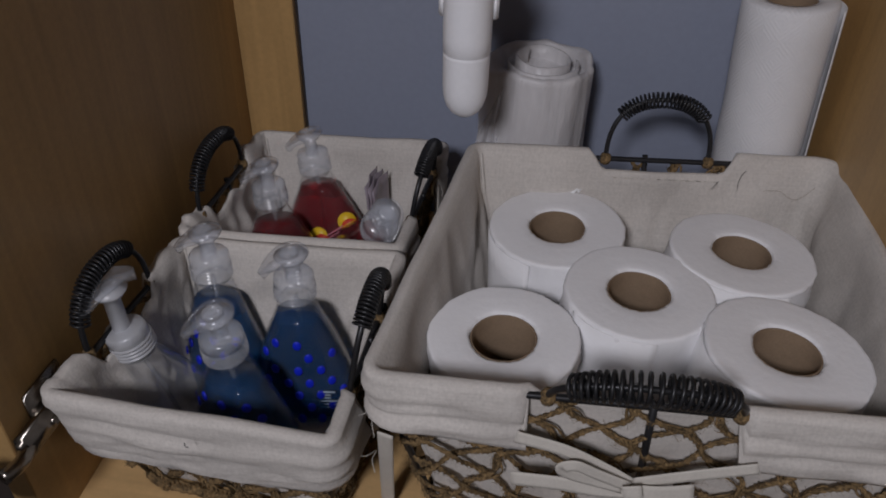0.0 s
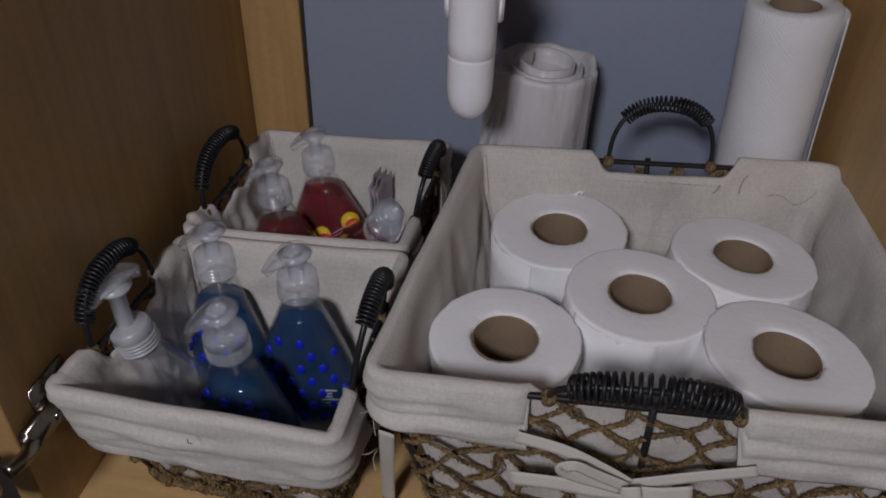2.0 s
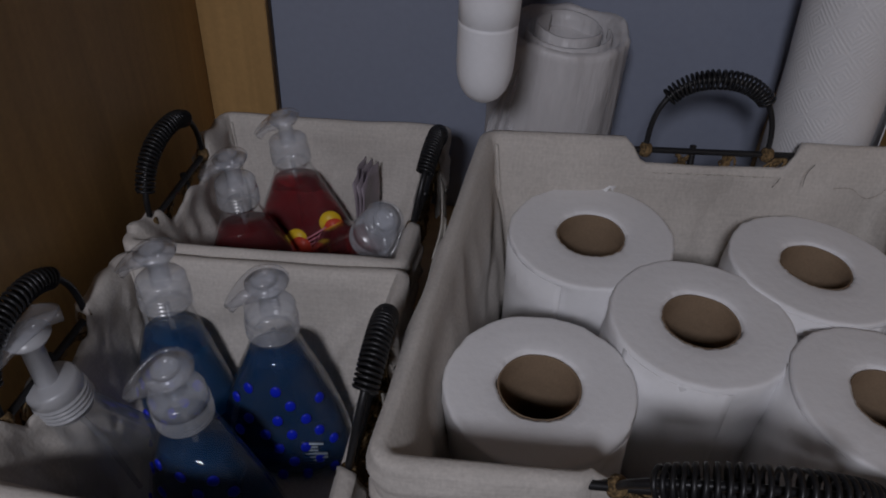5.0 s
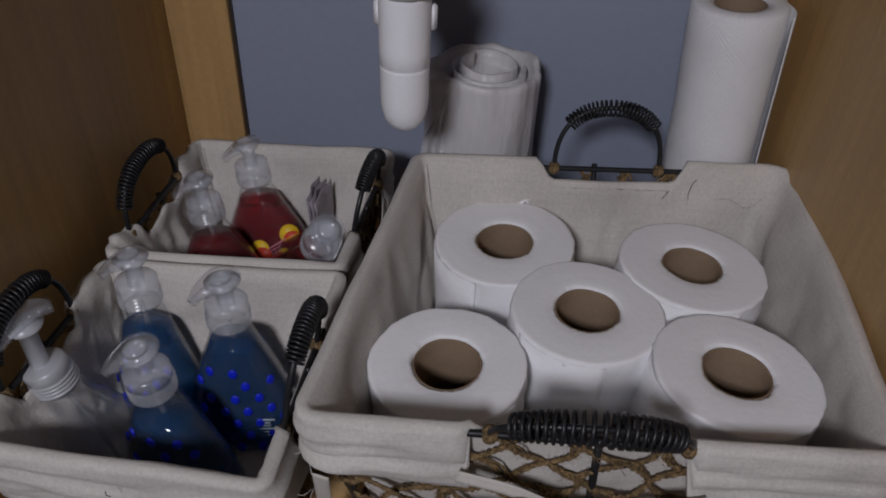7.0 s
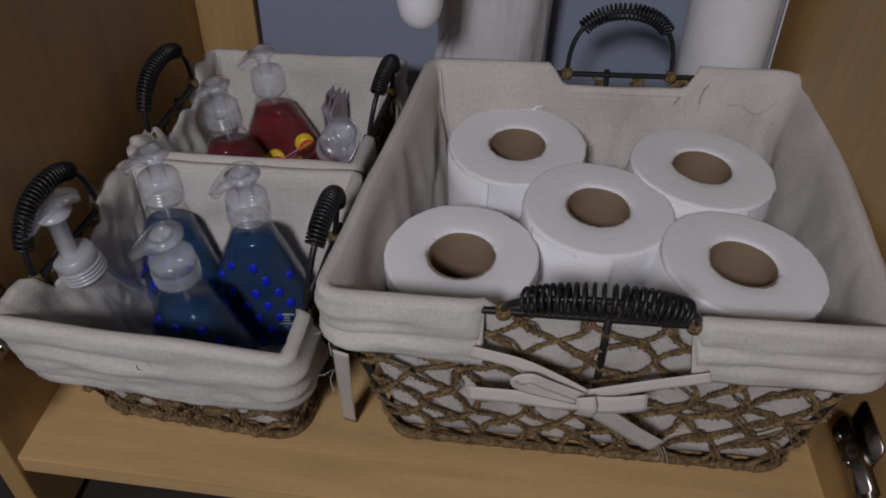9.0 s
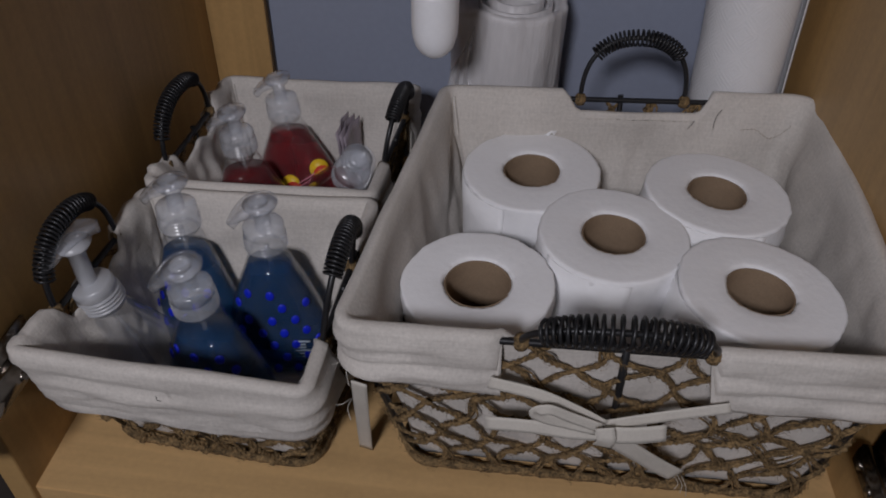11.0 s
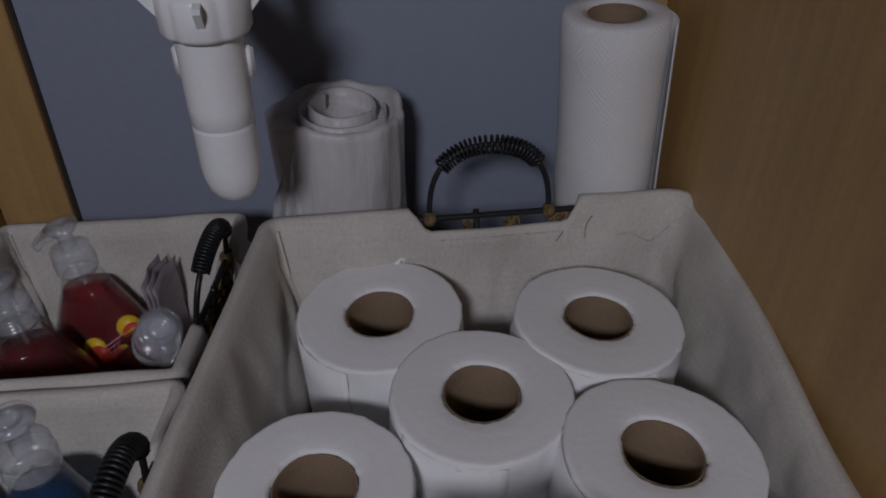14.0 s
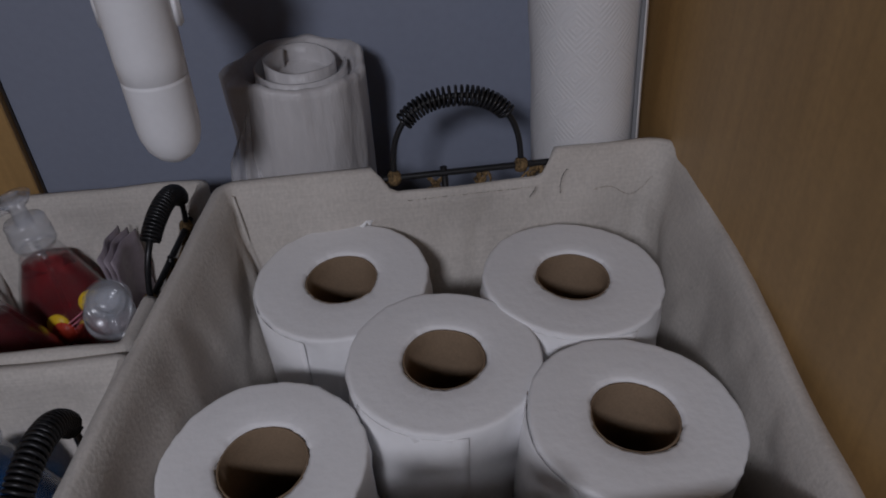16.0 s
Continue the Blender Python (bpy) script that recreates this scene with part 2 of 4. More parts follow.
def lathe(profile, n=48, bm=None, wobble=0.0, seed=0.0, squash=1.0, fine=0.0):
    """Turns (radius, z) pairs about z; a radius of 0 closes the end."""
    bm = bm or bmesh.new()
    rings = []
    for r, z in profile:
        if r <= 1e-6:
            rings.append([bm.verts.new((0, 0, z))])
            continue
        ring = []
        for i in range(n):
            a = 2 * math.pi * i / n
            rr = r + wobble * noise.noise((math.cos(a) * 1.6 + seed, math.sin(a) * 1.6, z * 25 + seed))
            if fine:
                rr += fine * noise.noise((math.cos(a) * 6 + seed, math.sin(a) * 6, z * 45)) + fine * 0.6 * noise.noise((math.cos(a) * 15, math.sin(a) * 15 + seed, z * 130))
            ring.append(bm.verts.new((rr * math.cos(a), rr * math.sin(a) * squash, z)))
        rings.append(ring)
    for a, b in zip(rings, rings[1:]):
        for i in range(n):
            j = (i + 1) % n
            if len(a) == 1 and len(b) == 1:
                continue
            if len(a) == 1:
                bm.faces.new((a[0], b[j], b[i]))
            elif len(b) == 1:
                bm.faces.new((a[i], a[j], b[0]))
            else:
                bm.faces.new((a[i], a[j], b[j], b[i]))
    return bm


def tube(points, radius, sides=6, bm=None, closed=False):
    """A round wire along points; radius is a number or one per point."""
    bm = bm or bmesh.new()
    pts = [Vector(p) for p in points]
    n = len(pts)
    rad = radius if isinstance(radius, (list, tuple)) else [radius] * n
    up = None
    rings = []
    for i, p in enumerate(pts):
        a = pts[(i - 1) % n] if closed or i else p
        b = pts[(i + 1) % n] if closed or i < n - 1 else p
        d = (b - a).normalized()
        if up is None:
            up = d.orthogonal().normalized()
        up = (up - d * up.dot(d)).normalized()
        side = d.cross(up)
        rings.append([bm.verts.new(p + (up * math.cos(2 * math.pi * k / sides) + side * math.sin(2 * math.pi * k / sides)) * rad[i]) for k in range(sides)])
    for i in range(n if closed else n - 1):
        a, b = rings[i], rings[(i + 1) % n]
        for k in range(sides):
            m = (k + 1) % sides
            bm.faces.new((a[k], a[m], b[m], b[k]))
    if not closed:
        bm.faces.new(rings[0][::-1])
        bm.faces.new(rings[-1])
    return bm


def rope(points, radius, twist=0.009):
    """Two strands laid round each other along points."""
    bm = bmesh.new()
    pts = [Vector(p) for p in points]
    for ply in (0.0, math.pi):
        run, line = 0.0, []
        up = None
        for i, p in enumerate(pts):
            d = (pts[min(i + 1, len(pts) - 1)] - pts[max(i - 1, 0)]).normalized()
            if up is None:
                up = d.orthogonal().normalized()
            up = (up - d * up.dot(d)).normalized()
            if i:
                run += (p - pts[i - 1]).length
            a = ply + 2 * math.pi * run / twist
            line.append(p + (up * math.cos(a) + d.cross(up) * math.sin(a)) * radius[i] * 0.62)
        tube(line, [r * 0.66 for r in radius], 5, bm)
    return bm


def strip(points, normals, width, thick=0.0006, bm=None):
    """A flat ribbon along points, with a thickness; normals face out of its flat."""
    bm = bm or bmesh.new()
    pts = [Vector(p) for p in points]
    rows = []
    for i, p in enumerate(pts):
        d = (pts[min(i + 1, len(pts) - 1)] - pts[max(i - 1, 0)]).normalized()
        nn = Vector(normals[i] if isinstance(normals, list) else normals).normalized()
        s = d.cross(nn).normalized()
        nn = s.cross(d).normalized()
        w = width[i] if isinstance(width, list) else width
        rows.append([bm.verts.new(p + s * x * w / 2 + nn * z * thick / 2) for x, z in ((-1, -1), (-0.5, -1.3), (0.5, -1.3), (1, -1), (1, 1), (0.5, 0.7), (-0.5, 0.7), (-1, 1))])
    for a, b in zip(rows, rows[1:]):
        for k in range(8):
            m = (k + 1) % 8
            bm.faces.new((a[k], a[m], b[m], b[k]))
    bm.faces.new(rows[0][::-1])
    bm.faces.new(rows[-1])
    bmesh.ops.recalc_face_normals(bm, faces=bm.faces)
    return bm


def smooth_line(points, n=8):
    """A Catmull-Rom curve through points."""
    p = [Vector(q) for q in points]
    p = [2 * p[0] - p[1]] + p + [2 * p[-1] - p[-2]]
    out = []
    for i in range(1, len(p) - 2):
        for k in range(n):
            t = k / n
            a, b, c, d = p[i - 1:i + 3]
            out.append(0.5 * (2 * b + (c - a) * t + (2 * a - 5 * b + 4 * c - d) * t * t + (3 * b - a - 3 * c + d) * t ** 3))
    out.append(p[-2])
    return out


# ---- cabinet ----
FRONT, BACK, TOP = 0.218, 0.675, 0.60
LEFT_F, LEFT_B, RIGHT_F, RIGHT_B = -0.365, -0.376, 0.208, 0.190


def setting(name, bm, mat, label, category, smooth=False):
    return tagged(link(name, bm, mat, smooth=smooth), label, category, kind="structure")


setting("floor", prism([(LEFT_F - 0.001, FRONT), (RIGHT_F + 0.001, FRONT), (RIGHT_B + 0.001, BACK), (LEFT_B - 0.001, BACK)], -0.017, 0.0, 0.0008),
        MAPLE_FLOOR, "pale maple cabinet floor with a cut front edge", "floor")
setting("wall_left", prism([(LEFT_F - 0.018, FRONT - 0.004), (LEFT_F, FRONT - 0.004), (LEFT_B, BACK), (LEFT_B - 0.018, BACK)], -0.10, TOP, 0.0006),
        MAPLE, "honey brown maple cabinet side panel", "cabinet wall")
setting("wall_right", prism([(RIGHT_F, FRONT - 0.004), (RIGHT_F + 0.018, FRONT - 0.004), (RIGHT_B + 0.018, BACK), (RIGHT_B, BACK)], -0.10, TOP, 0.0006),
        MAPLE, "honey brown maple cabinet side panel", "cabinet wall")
setting("wall_back", box((LEFT_B - 0.018, BACK + 0.001, -0.10), (RIGHT_B + 0.018, BACK + 0.016, TOP)), PAINT, "blue-grey painted back wall of the cabinet", "wall")
setting("trim_left", box((LEFT_B + 0.0005, BACK - 0.009, 0.0005), (-0.314, BACK + 0.0005, TOP), 0.0008), MAPLE, "light maple batten against the back wall", "trim")
# Solid dark strip stands in for the shade in the gap; no groove is cut.
setting("trim_gap_shade", box((-0.3138, BACK - 0.0015, 0.0005), (-0.3118, BACK + 0.0005, TOP)), DARK, "dark strip standing for the shaded gap between batten and back wall", "trim")
setting("trim_right", box((0.124, BACK - 0.009, 0.0005), (RIGHT_B - 0.0005, BACK + 0.0005, TOP), 0.0008), MAPLE, "light maple batten against the back wall", "trim")
# Unseen top: TOP is kept low so its front edge shades the upper back wall.
setting("ceiling", box((LEFT_B - 0.018, FRONT - 0.004, TOP), (RIGHT_F + 0.018, BACK + 0.016, TOP + 0.02)), MAPLE, "unseen underside of the countertop, set low to shade the back wall", "ceiling")
setting("ground", box((-0.95, -1.35, -0.14), (0.80, BACK + 0.02, -0.11)), DARK, "dark floor of the room below the cabinet", "floor")
setting("toe_board", box((LEFT_F, FRONT + 0.05, -0.108), (RIGHT_F, FRONT + 0.065, -0.018)), DARK, "dark toe board under the cabinet floor", "trim")
setting("wall_room_left", box((-0.95, -1.35, -0.11), (-0.90, BACK - 0.03, 1.6)), PLASTER, "plain room wall", "wall")
setting("wall_room_right", box((0.75, -1.35, -0.11), (0.80, BACK - 0.03, 1.6)), PLASTER, "plain room wall", "wall")
setting("wall_room_rear", box((-0.90, -1.35, -0.11), (0.75, -1.30, 1.6)), PLASTER, "plain room wall behind the viewer", "wall")
setting("ceiling_room", box((-0.95, -1.35, 1.6), (0.80, BACK + 0.02, 1.64)), PLASTER, "plain room ceiling", "ceiling")
setting("wall_room_back_left", box((-0.95, BACK - 0.03, -0.11), (LEFT_B - 0.02, BACK + 0.02, 1.6)), PLASTER, "plain room wall beside the cabinet", "wall")
setting("wall_room_back_right", box((RIGHT_F + 0.02, BACK - 0.03, -0.11), (0.80, BACK + 0.02, 1.6)), PLASTER, "plain room wall beside the cabinet", "wall")
setting("wall_room_back_top", box((LEFT_B - 0.02, BACK - 0.03, TOP + 0.02), (RIGHT_F + 0.02, BACK + 0.02, 1.6)), PLASTER, "plain room wall above the cabinet", "wall")


# ---- baskets ----
def quad_loop(c, r, n_side, n_corner):
    """A rounded quadrilateral from corners front-left, front-right, back-right, back-left: (point, side, share of the side)."""
    c = [Vector(p) for p in c]
    r = r if isinstance(r, tuple) else (r,) * 4
    out = []
    for k in range(4):
        a, b, d = c[k], c[(k + 1) % 4], c[(k + 2) % 4]
        u, w = (b - a).normalized(), (d - b).normalized()
        start, end = a + u * r[k], b - u * r[(k + 1) % 4]
        for i in range(n_side):
            f = i / n_side
            out.append((start.lerp(end, f), k, f))
        for i in range(n_corner):
            t = i / n_corner
            p = (1 - t) ** 2 * end + 2 * t * (1 - t) * b + t * t * (b + w * r[(k + 1) % 4])
            out.append((p, k, 2.0))
    return out


def ease(x, a, b):
    t = max(0.0, min(1.0, (x - a) / (b - a)))
    return t * t * (3 - 2 * t)


def basket(name, label, rim, base, height, band, notches, handles, strands, wrinkle, group, seed, floor_z=0.008, round_rim=0.009):
    """A wire basket netted with jute, with a linen liner turned down over its rim.
    notches: side -> (from, to, depth); handles: (side, from, to, rise, lean, coil thickness, turns, swell)."""
    root = thing(name, label, "basket", group)
    NS, NC = 56, 6
    top = quad_loop(rim, round_rim, NS, NC)
    bot = quad_loop(base, 0.020, NS, NC)
    mid = sum((p for p, _, _ in top), Vector((0, 0))) / len(top)

    def wall(i, z, out=0.0):
        p = bot[i][0].lerp(top[i][0], z / height)
        a, b = top[(i + 1) % len(top)][0], top[i - 1][0]
        nrm = Vector((a.y - b.y, b.x - a.x)).normalized()
        p = p + nrm * out
        return Vector((p.x, p.y, z))

    # liner: outer band, rolled rim, inner wall, bottom
    bm = bmesh.new()
    cols = []
    for i, (p, side, f) in enumerate(top):
        dip = 0.0
        if side in notches and f <= 1.0:
            a, b, depth = notches[side]
            soft = 0.035
            dip = depth * ease(f, a - 0.012, a + soft) * (1 - ease(f, b - soft, b + 0.012))
        gap = dip > 0.0005
        bunch = 1.0 if side == 3 and height < 0.15 and 0.02 < f < 0.98 else 0.0
        zr = height - dip + bunch * (0.007 * noise.noise((p.x * 20, p.y * 38, seed)) + 0.002 * noise.noise((p.x * 20, p.y * 90, seed))) + 0.0025 * noise.noise((p.x * 18 + seed, p.y * 18, 0.3))
        hang = 0.004 if gap else band * (1 + 0.16 * noise.noise((p.x * 11, p.y * 11 + seed, 1.7)))
        col = []
        for k in range(16):
            v = k / 15
            z = zr - hang * (1 - v)
            fold = noise.noise((p.x * 9 + seed, p.y * 9, z * 110)) + 0.6 * noise.noise((p.x * 30, p.y * 30 + seed, z * 190))
            w = wrinkle * (1.5 * fold + 0.3) * min(1.0, 2.2 * (1 - v))
            ridge = max(0.0, 1 - 3.2 * abs(noise.noise((p.x * 6 + 2 * seed, p.y * 6, z * 75 + 3)))) * max(0.0, noise.noise((p.x * 8, p.y * 8 + seed, 6)) + 0.35)
            w += 0.0034 * ridge * min(1.0, 3 * (1 - v))
            pleat = 0.0022 * math.sin(v * 11 + 3 * noise.noise((p.x * 7, p.y * 7, seed))) * (0.4 + noise.noise((p.x * 5 + 9, p.y * 5, seed)))
            col.append(wall(i, z, -0.001 if gap else 0.0056 + 0.0072 * (1 - v) ** 0.75 + max(w, -0.0012) + pleat * min(1.0, 3 * (1 - v))))
        col.append(wall(i, zr + 0.0016, 0.0008 if not gap else -0.0025))
        col.append(wall(i, zr + 0.0004, -0.0014 if not gap else -0.0040))
        corner = 1.0 if f > 1.0 else max(0.0, 1 - min(f, 1 - f) / 0.12)
        for k in range(1, 17):
            v = k / 16
            z = zr + (floor_z - zr) * v
            w = bunch * 0.009 * (noise.noise((seed, p.y * 26, z * 20)) + 0.5 * noise.noise((seed + 4, p.y * 60, z * 45))) + wrinkle * 2.3 * noise.noise((p.x * 12 + 5 + seed, p.y * 12, z * 12)) + wrinkle * 1.5 * noise.noise((p.x * 34, p.y * 34 + seed, z * 30))
            crease = max(0.0, 0.5 - 2.5 * abs(noise.noise((p.x * 14 + seed, p.y * 14, z * 9 + 4)))) ** 2 * 0.028
            tuck = 0.004 * corner * noise.noise((i * 0.55, seed, z * 6))
            col.append(wall(i, max(z, floor_z), min(-0.0008, -0.0035 - 0.002 * math.sin(math.pi * v) + (w + 0.45 * crease + tuck) * min(1, k / 4) * (1 if k < 16 else 0))))
        cols.append([bm.verts.new(v) for v in col])
    for i in range(len(cols)):
        a, b = cols[i], cols[(i + 1) % len(cols)]
        for k in range(len(a) - 1):
            bm.faces.new((a[k], b[k], b[k + 1], a[k + 1]))
    centre = bm.verts.new((mid.x, mid.y, floor_z + 0.001))
    for i in range(len(cols)):
        bm.faces.new((cols[i][-1], cols[(i + 1) % len(cols)][-1], centre))
    bmesh.ops.recalc_face_normals(bm, faces=bm.faces)
    liner = part("liner", bm, LINEN, root, "creased off-white linen liner turned over the rim")
    so = liner.modifiers.new("cloth", "SOLIDIFY")
    so.thickness, so.offset = 0.0014, 0.0

    for k in (2,):
        i = (k * (NS + NC) + NS + NC // 2) % len(top)
        cord = [wall(i, height - 0.004 - (height - 0.02) * q / 12, -0.0046 + 0.0006 * noise.noise((q * 0.9, k, seed))) for q in range(13)]
        part("corner_seam", tube(cord, 0.0011, 6), LINEN, root, "corded corner seam of the liner")
    for side, (a, b, depth) in notches.items():
        if side != 2:
            continue
        stitches = bmesh.new()
        for q in range(26):
            f = a + 0.06 + (b - a - 0.12) * q / 25
            i = side * (NS + NC) + int(NS * f)
            soft = depth * ease(f, a - 0.012, a + 0.035) * (1 - ease(f, b - 0.035, b + 0.012))
            z = height - soft - 0.0042
            tube([wall(i, z, -0.0044), wall(i, z - 0.0002, -0.0049).lerp(wall(i + 1, z, -0.0049), 0.4), wall(i, z, -0.0044).lerp(wall(i + 1, z, -0.0044), 0.8)], 0.0003, 5, stitches)
        part("stitching", stitches, RIBBON, root, "white stitches along the cut-out")

    # wire frame
    part("rim_wire", tube([wall(i, height - 0.007, 0.0012) for i in range(len(top))], 0.0024, 8, closed=True), IRON, root)
    part("base_wire", tube([wall(i, 0.003, 0.0015) for i in range(len(top))], 0.0024, 8, closed=True), IRON, root)
    per = NS + NC
    for k in range(4):
        for f in (0.5, 1.0):
            i = (k * per + int(NS * f) + (3 if f == 1.0 else 0)) % len(top)
            part("upright_wire", tube([wall(i, 0.003, 0.002), wall(i, height * 0.5, 0.002), wall(i, height - 0.003, 0.002)], 0.0024, 8), IRON, root)

    # netting
    rng = random.Random(int(seed * 10) + 3)
    length = len(top)
    cell = length / strands
    strung = []
    laps = 3.0 + 1.6 * (height - 0.13) / 0.04
    for s in range(strands):
        for way in (-1, 1):
            pts, rad = [], []
            steps = 96
            loose = 0.3 * noise.noise((s * 2.3, way * 5.1, seed))
            for k in range(steps + 1):
                v = k / steps
                z = 0.004 + (height - 0.013) * v
                turn = v * laps * 2 * math.pi
                q = (s + loose * 0.5) * cell + way * v * laps * cell + way * 0.09 * cell * math.sin(turn)
                q += cell * 0.36 * noise.noise((s * 1.3 + way * 7, v * 5, seed))
                z += 0.0035 * noise.noise((s * 0.9, v * 6, seed + way * 3)) * min(1, 6 * v, 6 * (1 - v))
                i0 = math.floor(q)
                t = q - i0
                o = 0.0036 + 0.0018 * math.cos(turn + (0 if way > 0 else math.pi)) + 0.0014 * noise.noise((s, v * 9, way + seed))
                o = o if z < height - 0.055 else min(o, 0.0026)
                pts.append(wall(i0 % length, z, o).lerp(wall((i0 + 1) % length, z, o), t))
                knot = max(0.0, math.cos(turn)) ** 8 * (1 if z < height - 0.04 else 0)
                rad.append((0.00165 if height > 0.15 else 0.0018) + 0.0012 * knot + 0.0005 * noise.noise((s * 3.1, v * 75, way * 2 + seed)))
            part("twine", rope(pts, rad), JUTE, root)
            strung += pts
            for twin in (0.0, 31.0):
                ply = []
                for k, p in enumerate(pts):
                    sway = 0.0062 * noise.noise((s * 4.7 + twin, k * 0.06, way * 3 + seed)) + 0.0022 * noise.noise((s * 3.1, k * 0.21 + twin, way + seed))
                    n0 = Vector((p.x - mid.x, p.y - mid.y, 0)).normalized()
                    ply.append(p + Vector((-n0.y, n0.x, 0)) * sway * 1.3 + Vector((0, 0, 0.9 * sway * min(1, k / 8, (96 - k) / 8))) - n0 * 0.0005)
                part("twine", tube(ply, [0.0008 + 0.0004 * noise.noise((s * 2.2 + twin, k * 0.6, way + seed)) for k in range(len(ply))], 5), JUTE, root)
                strung += ply
    hem = [wall(i, 0.005 + 0.002 * noise.noise((i * 0.4, seed, 0)), 0.004 + 0.001 * noise.noise((i * 0.9, seed, 4))) for i in range(length)]
    part("twine", tube(hem, [0.0033 + 0.001 * noise.noise((i * 0.7, seed, 2)) for i in range(length)], 6, closed=True), JUTE, root)
    fuzz = bmesh.new()
    for _ in range(int(9000 * height / 0.17)):
        a = rng.choice(strung)
        d = Vector((rng.uniform(-1, 1), rng.uniform(-1, 1), rng.uniform(-1, 1))) * 0.0036
        e = Vector((rng.uniform(-1, 1), rng.uniform(-1, 1), rng.uniform(-1, 1))) * 0.0022
        n0 = Vector((a.x - mid.x, a.y - mid.y, 0)).normalized() * rng.uniform(0.001, 0.003)
        a = a + n0 * 0.6
        w = d.orthogonal().normalized() * 0.00009
        ps = [a - d, a + n0 + e, a + d]
        vs = [(fuzz.verts.new(q - w), fuzz.verts.new(q + w)) for q in ps]
        for x, y in zip(vs, vs[1:]):
            fuzz.faces.new((x[0], x[1], y[1], y[0]))
    tagged(part("jute_fibre", fuzz, JUTE, root, "loose brown jute fibres"), kind="stuff")

    # handles
    for side, fa, fb, rise, lean, coil_r, turns, swell in handles:
        ia, ib = side * per + int(NS * fa), side * per + int(NS * fb)
        a, b = wall(ia, height - 0.007, 0.0012), wall(ib, height - 0.007, 0.0012)
        along = b - a
        outward = (wall(ia, height, 0.02) - wall(ia, height, 0.0)).normalized()
        upv = (Vector((0, 0, 1)) * math.cos(radians(lean)) + outward * math.sin(radians(lean)))
        arch = []
        for k in range(61):
            t = k / 60
            x = 0.5 - 0.5 * math.copysign(abs(math.cos(math.pi * t)) ** 0.9, math.cos(math.pi * t))
            y = max(0.0, math.sin(math.pi * t)) ** 0.72
            arch.append(a + along * x + upv * rise * y)
        handle = part("handle", tube(arch, 0.0021, 8), IRON, root, "black iron arched handle")
        for foot in (a, b):
            part("twine_tie", lathe([(0, -0.006), (0.0042, -0.004), (0.0052, 0), (0.0042, 0.004), (0, 0.006)], 10), JUTE, root).location = foot
        span = arch[13:48] if side % 2 == 0 else (arch[17:50] if side == 1 else arch[17:54])
        helix, m = [], turns * 14
        side_v = along.normalized()
        for k in range(m + 1):
            t = k / m
            q = t * (len(span) - 1)
            i0 = min(int(q), len(span) - 2)
            p = span[i0].lerp(span[i0 + 1], q - i0)
            d = (span[i0 + 1] - span[i0]).normalized()
            n1 = along.normalized().cross(upv).normalized()
            n2 = n1.cross(d).normalized()
            rr = coil_r * (1 - swell + swell * math.sin(math.pi * (0.08 + 0.84 * t)))
            ang = 2 * math.pi * turns * t
            helix.append(p + n1 * math.cos(ang) * rr + n2 * math.sin(ang) * rr)
        part("coil_grip", tube(helix, 0.0013 if swell > 0.2 else 0.0011, 5), IRON, handle, "black wire coil grip")
    return root


def ribbon(root, name, pts, nrm, width, label=""):
    return part(name, strip(smooth_line(pts, 6), nrm, width), RIBBON, root, label)


big = basket("large_basket", "large square wire basket netted with brown jute, linen-lined, holding toilet rolls",
             [(-0.138, 0.252), (0.190, 0.268), (0.199, 0.565), (-0.111, 0.532)],
             [(-0.104, 0.279), (0.178, 0.287), (0.182, 0.535), (-0.088, 0.508)],
             0.170, 0.045, {0: (0.27, 0.67, 0.012), 2: (0.225, 0.665, 0.017)},
             [(2, 0.315, 0.634, 0.0535, 10, 0.0062, 25, 0.1), (0, 0.315, 0.675, 0.034, 28, 0.0090, 22, 0.35)], 33, 0.0026, "linen-lined baskets", 1.0, round_rim=(0.009, 0.009, 0.026, 0.009))
front_basket = basket("small_basket", "small linen-lined jute basket holding blue soap bottles", 
             [(-0.343, 0.236), (-0.160, 0.232), (-0.156, 0.416), (-0.332, 0.404)],
             [(-0.322, 0.272), (-0.173, 0.264), (-0.169, 0.398), (-0.318, 0.388)],
             0.130, 0.060, {1: (0.20, 0.74, 0.020), 3: (0.28, 0.80, 0.018)},
             [(1, 0.20, 0.66, 0.060, 8, 0.0061, 27, 0.1), (3, 0.28, 0.80, 0.050, 3, 0.0061, 27, 0.1)], 19, 0.0036, "linen-lined baskets", 2.0, round_rim=0.005)
back_basket = basket("small_basket", "small linen-lined jute basket holding red soap bottles",
             [(-0.336, 0.420), (-0.160, 0.428), (-0.150, 0.602), (-0.330, 0.590)],
             [(-0.318, 0.440), (-0.182, 0.444), (-0.174, 0.580), (-0.316, 0.572)],
             0.130, 0.058, {1: (0.24, 0.80, 0.020), 3: (0.26, 0.80, 0.018)},
             [(1, 0.26, 0.76, 0.046, 8, 0.0061, 27, 0.1), (3, 0.30, 0.86, 0.048, 2, 0.0061, 27, 0.1)], 19, 0.0036, "linen-lined baskets", 3.0, round_rim=0.005)

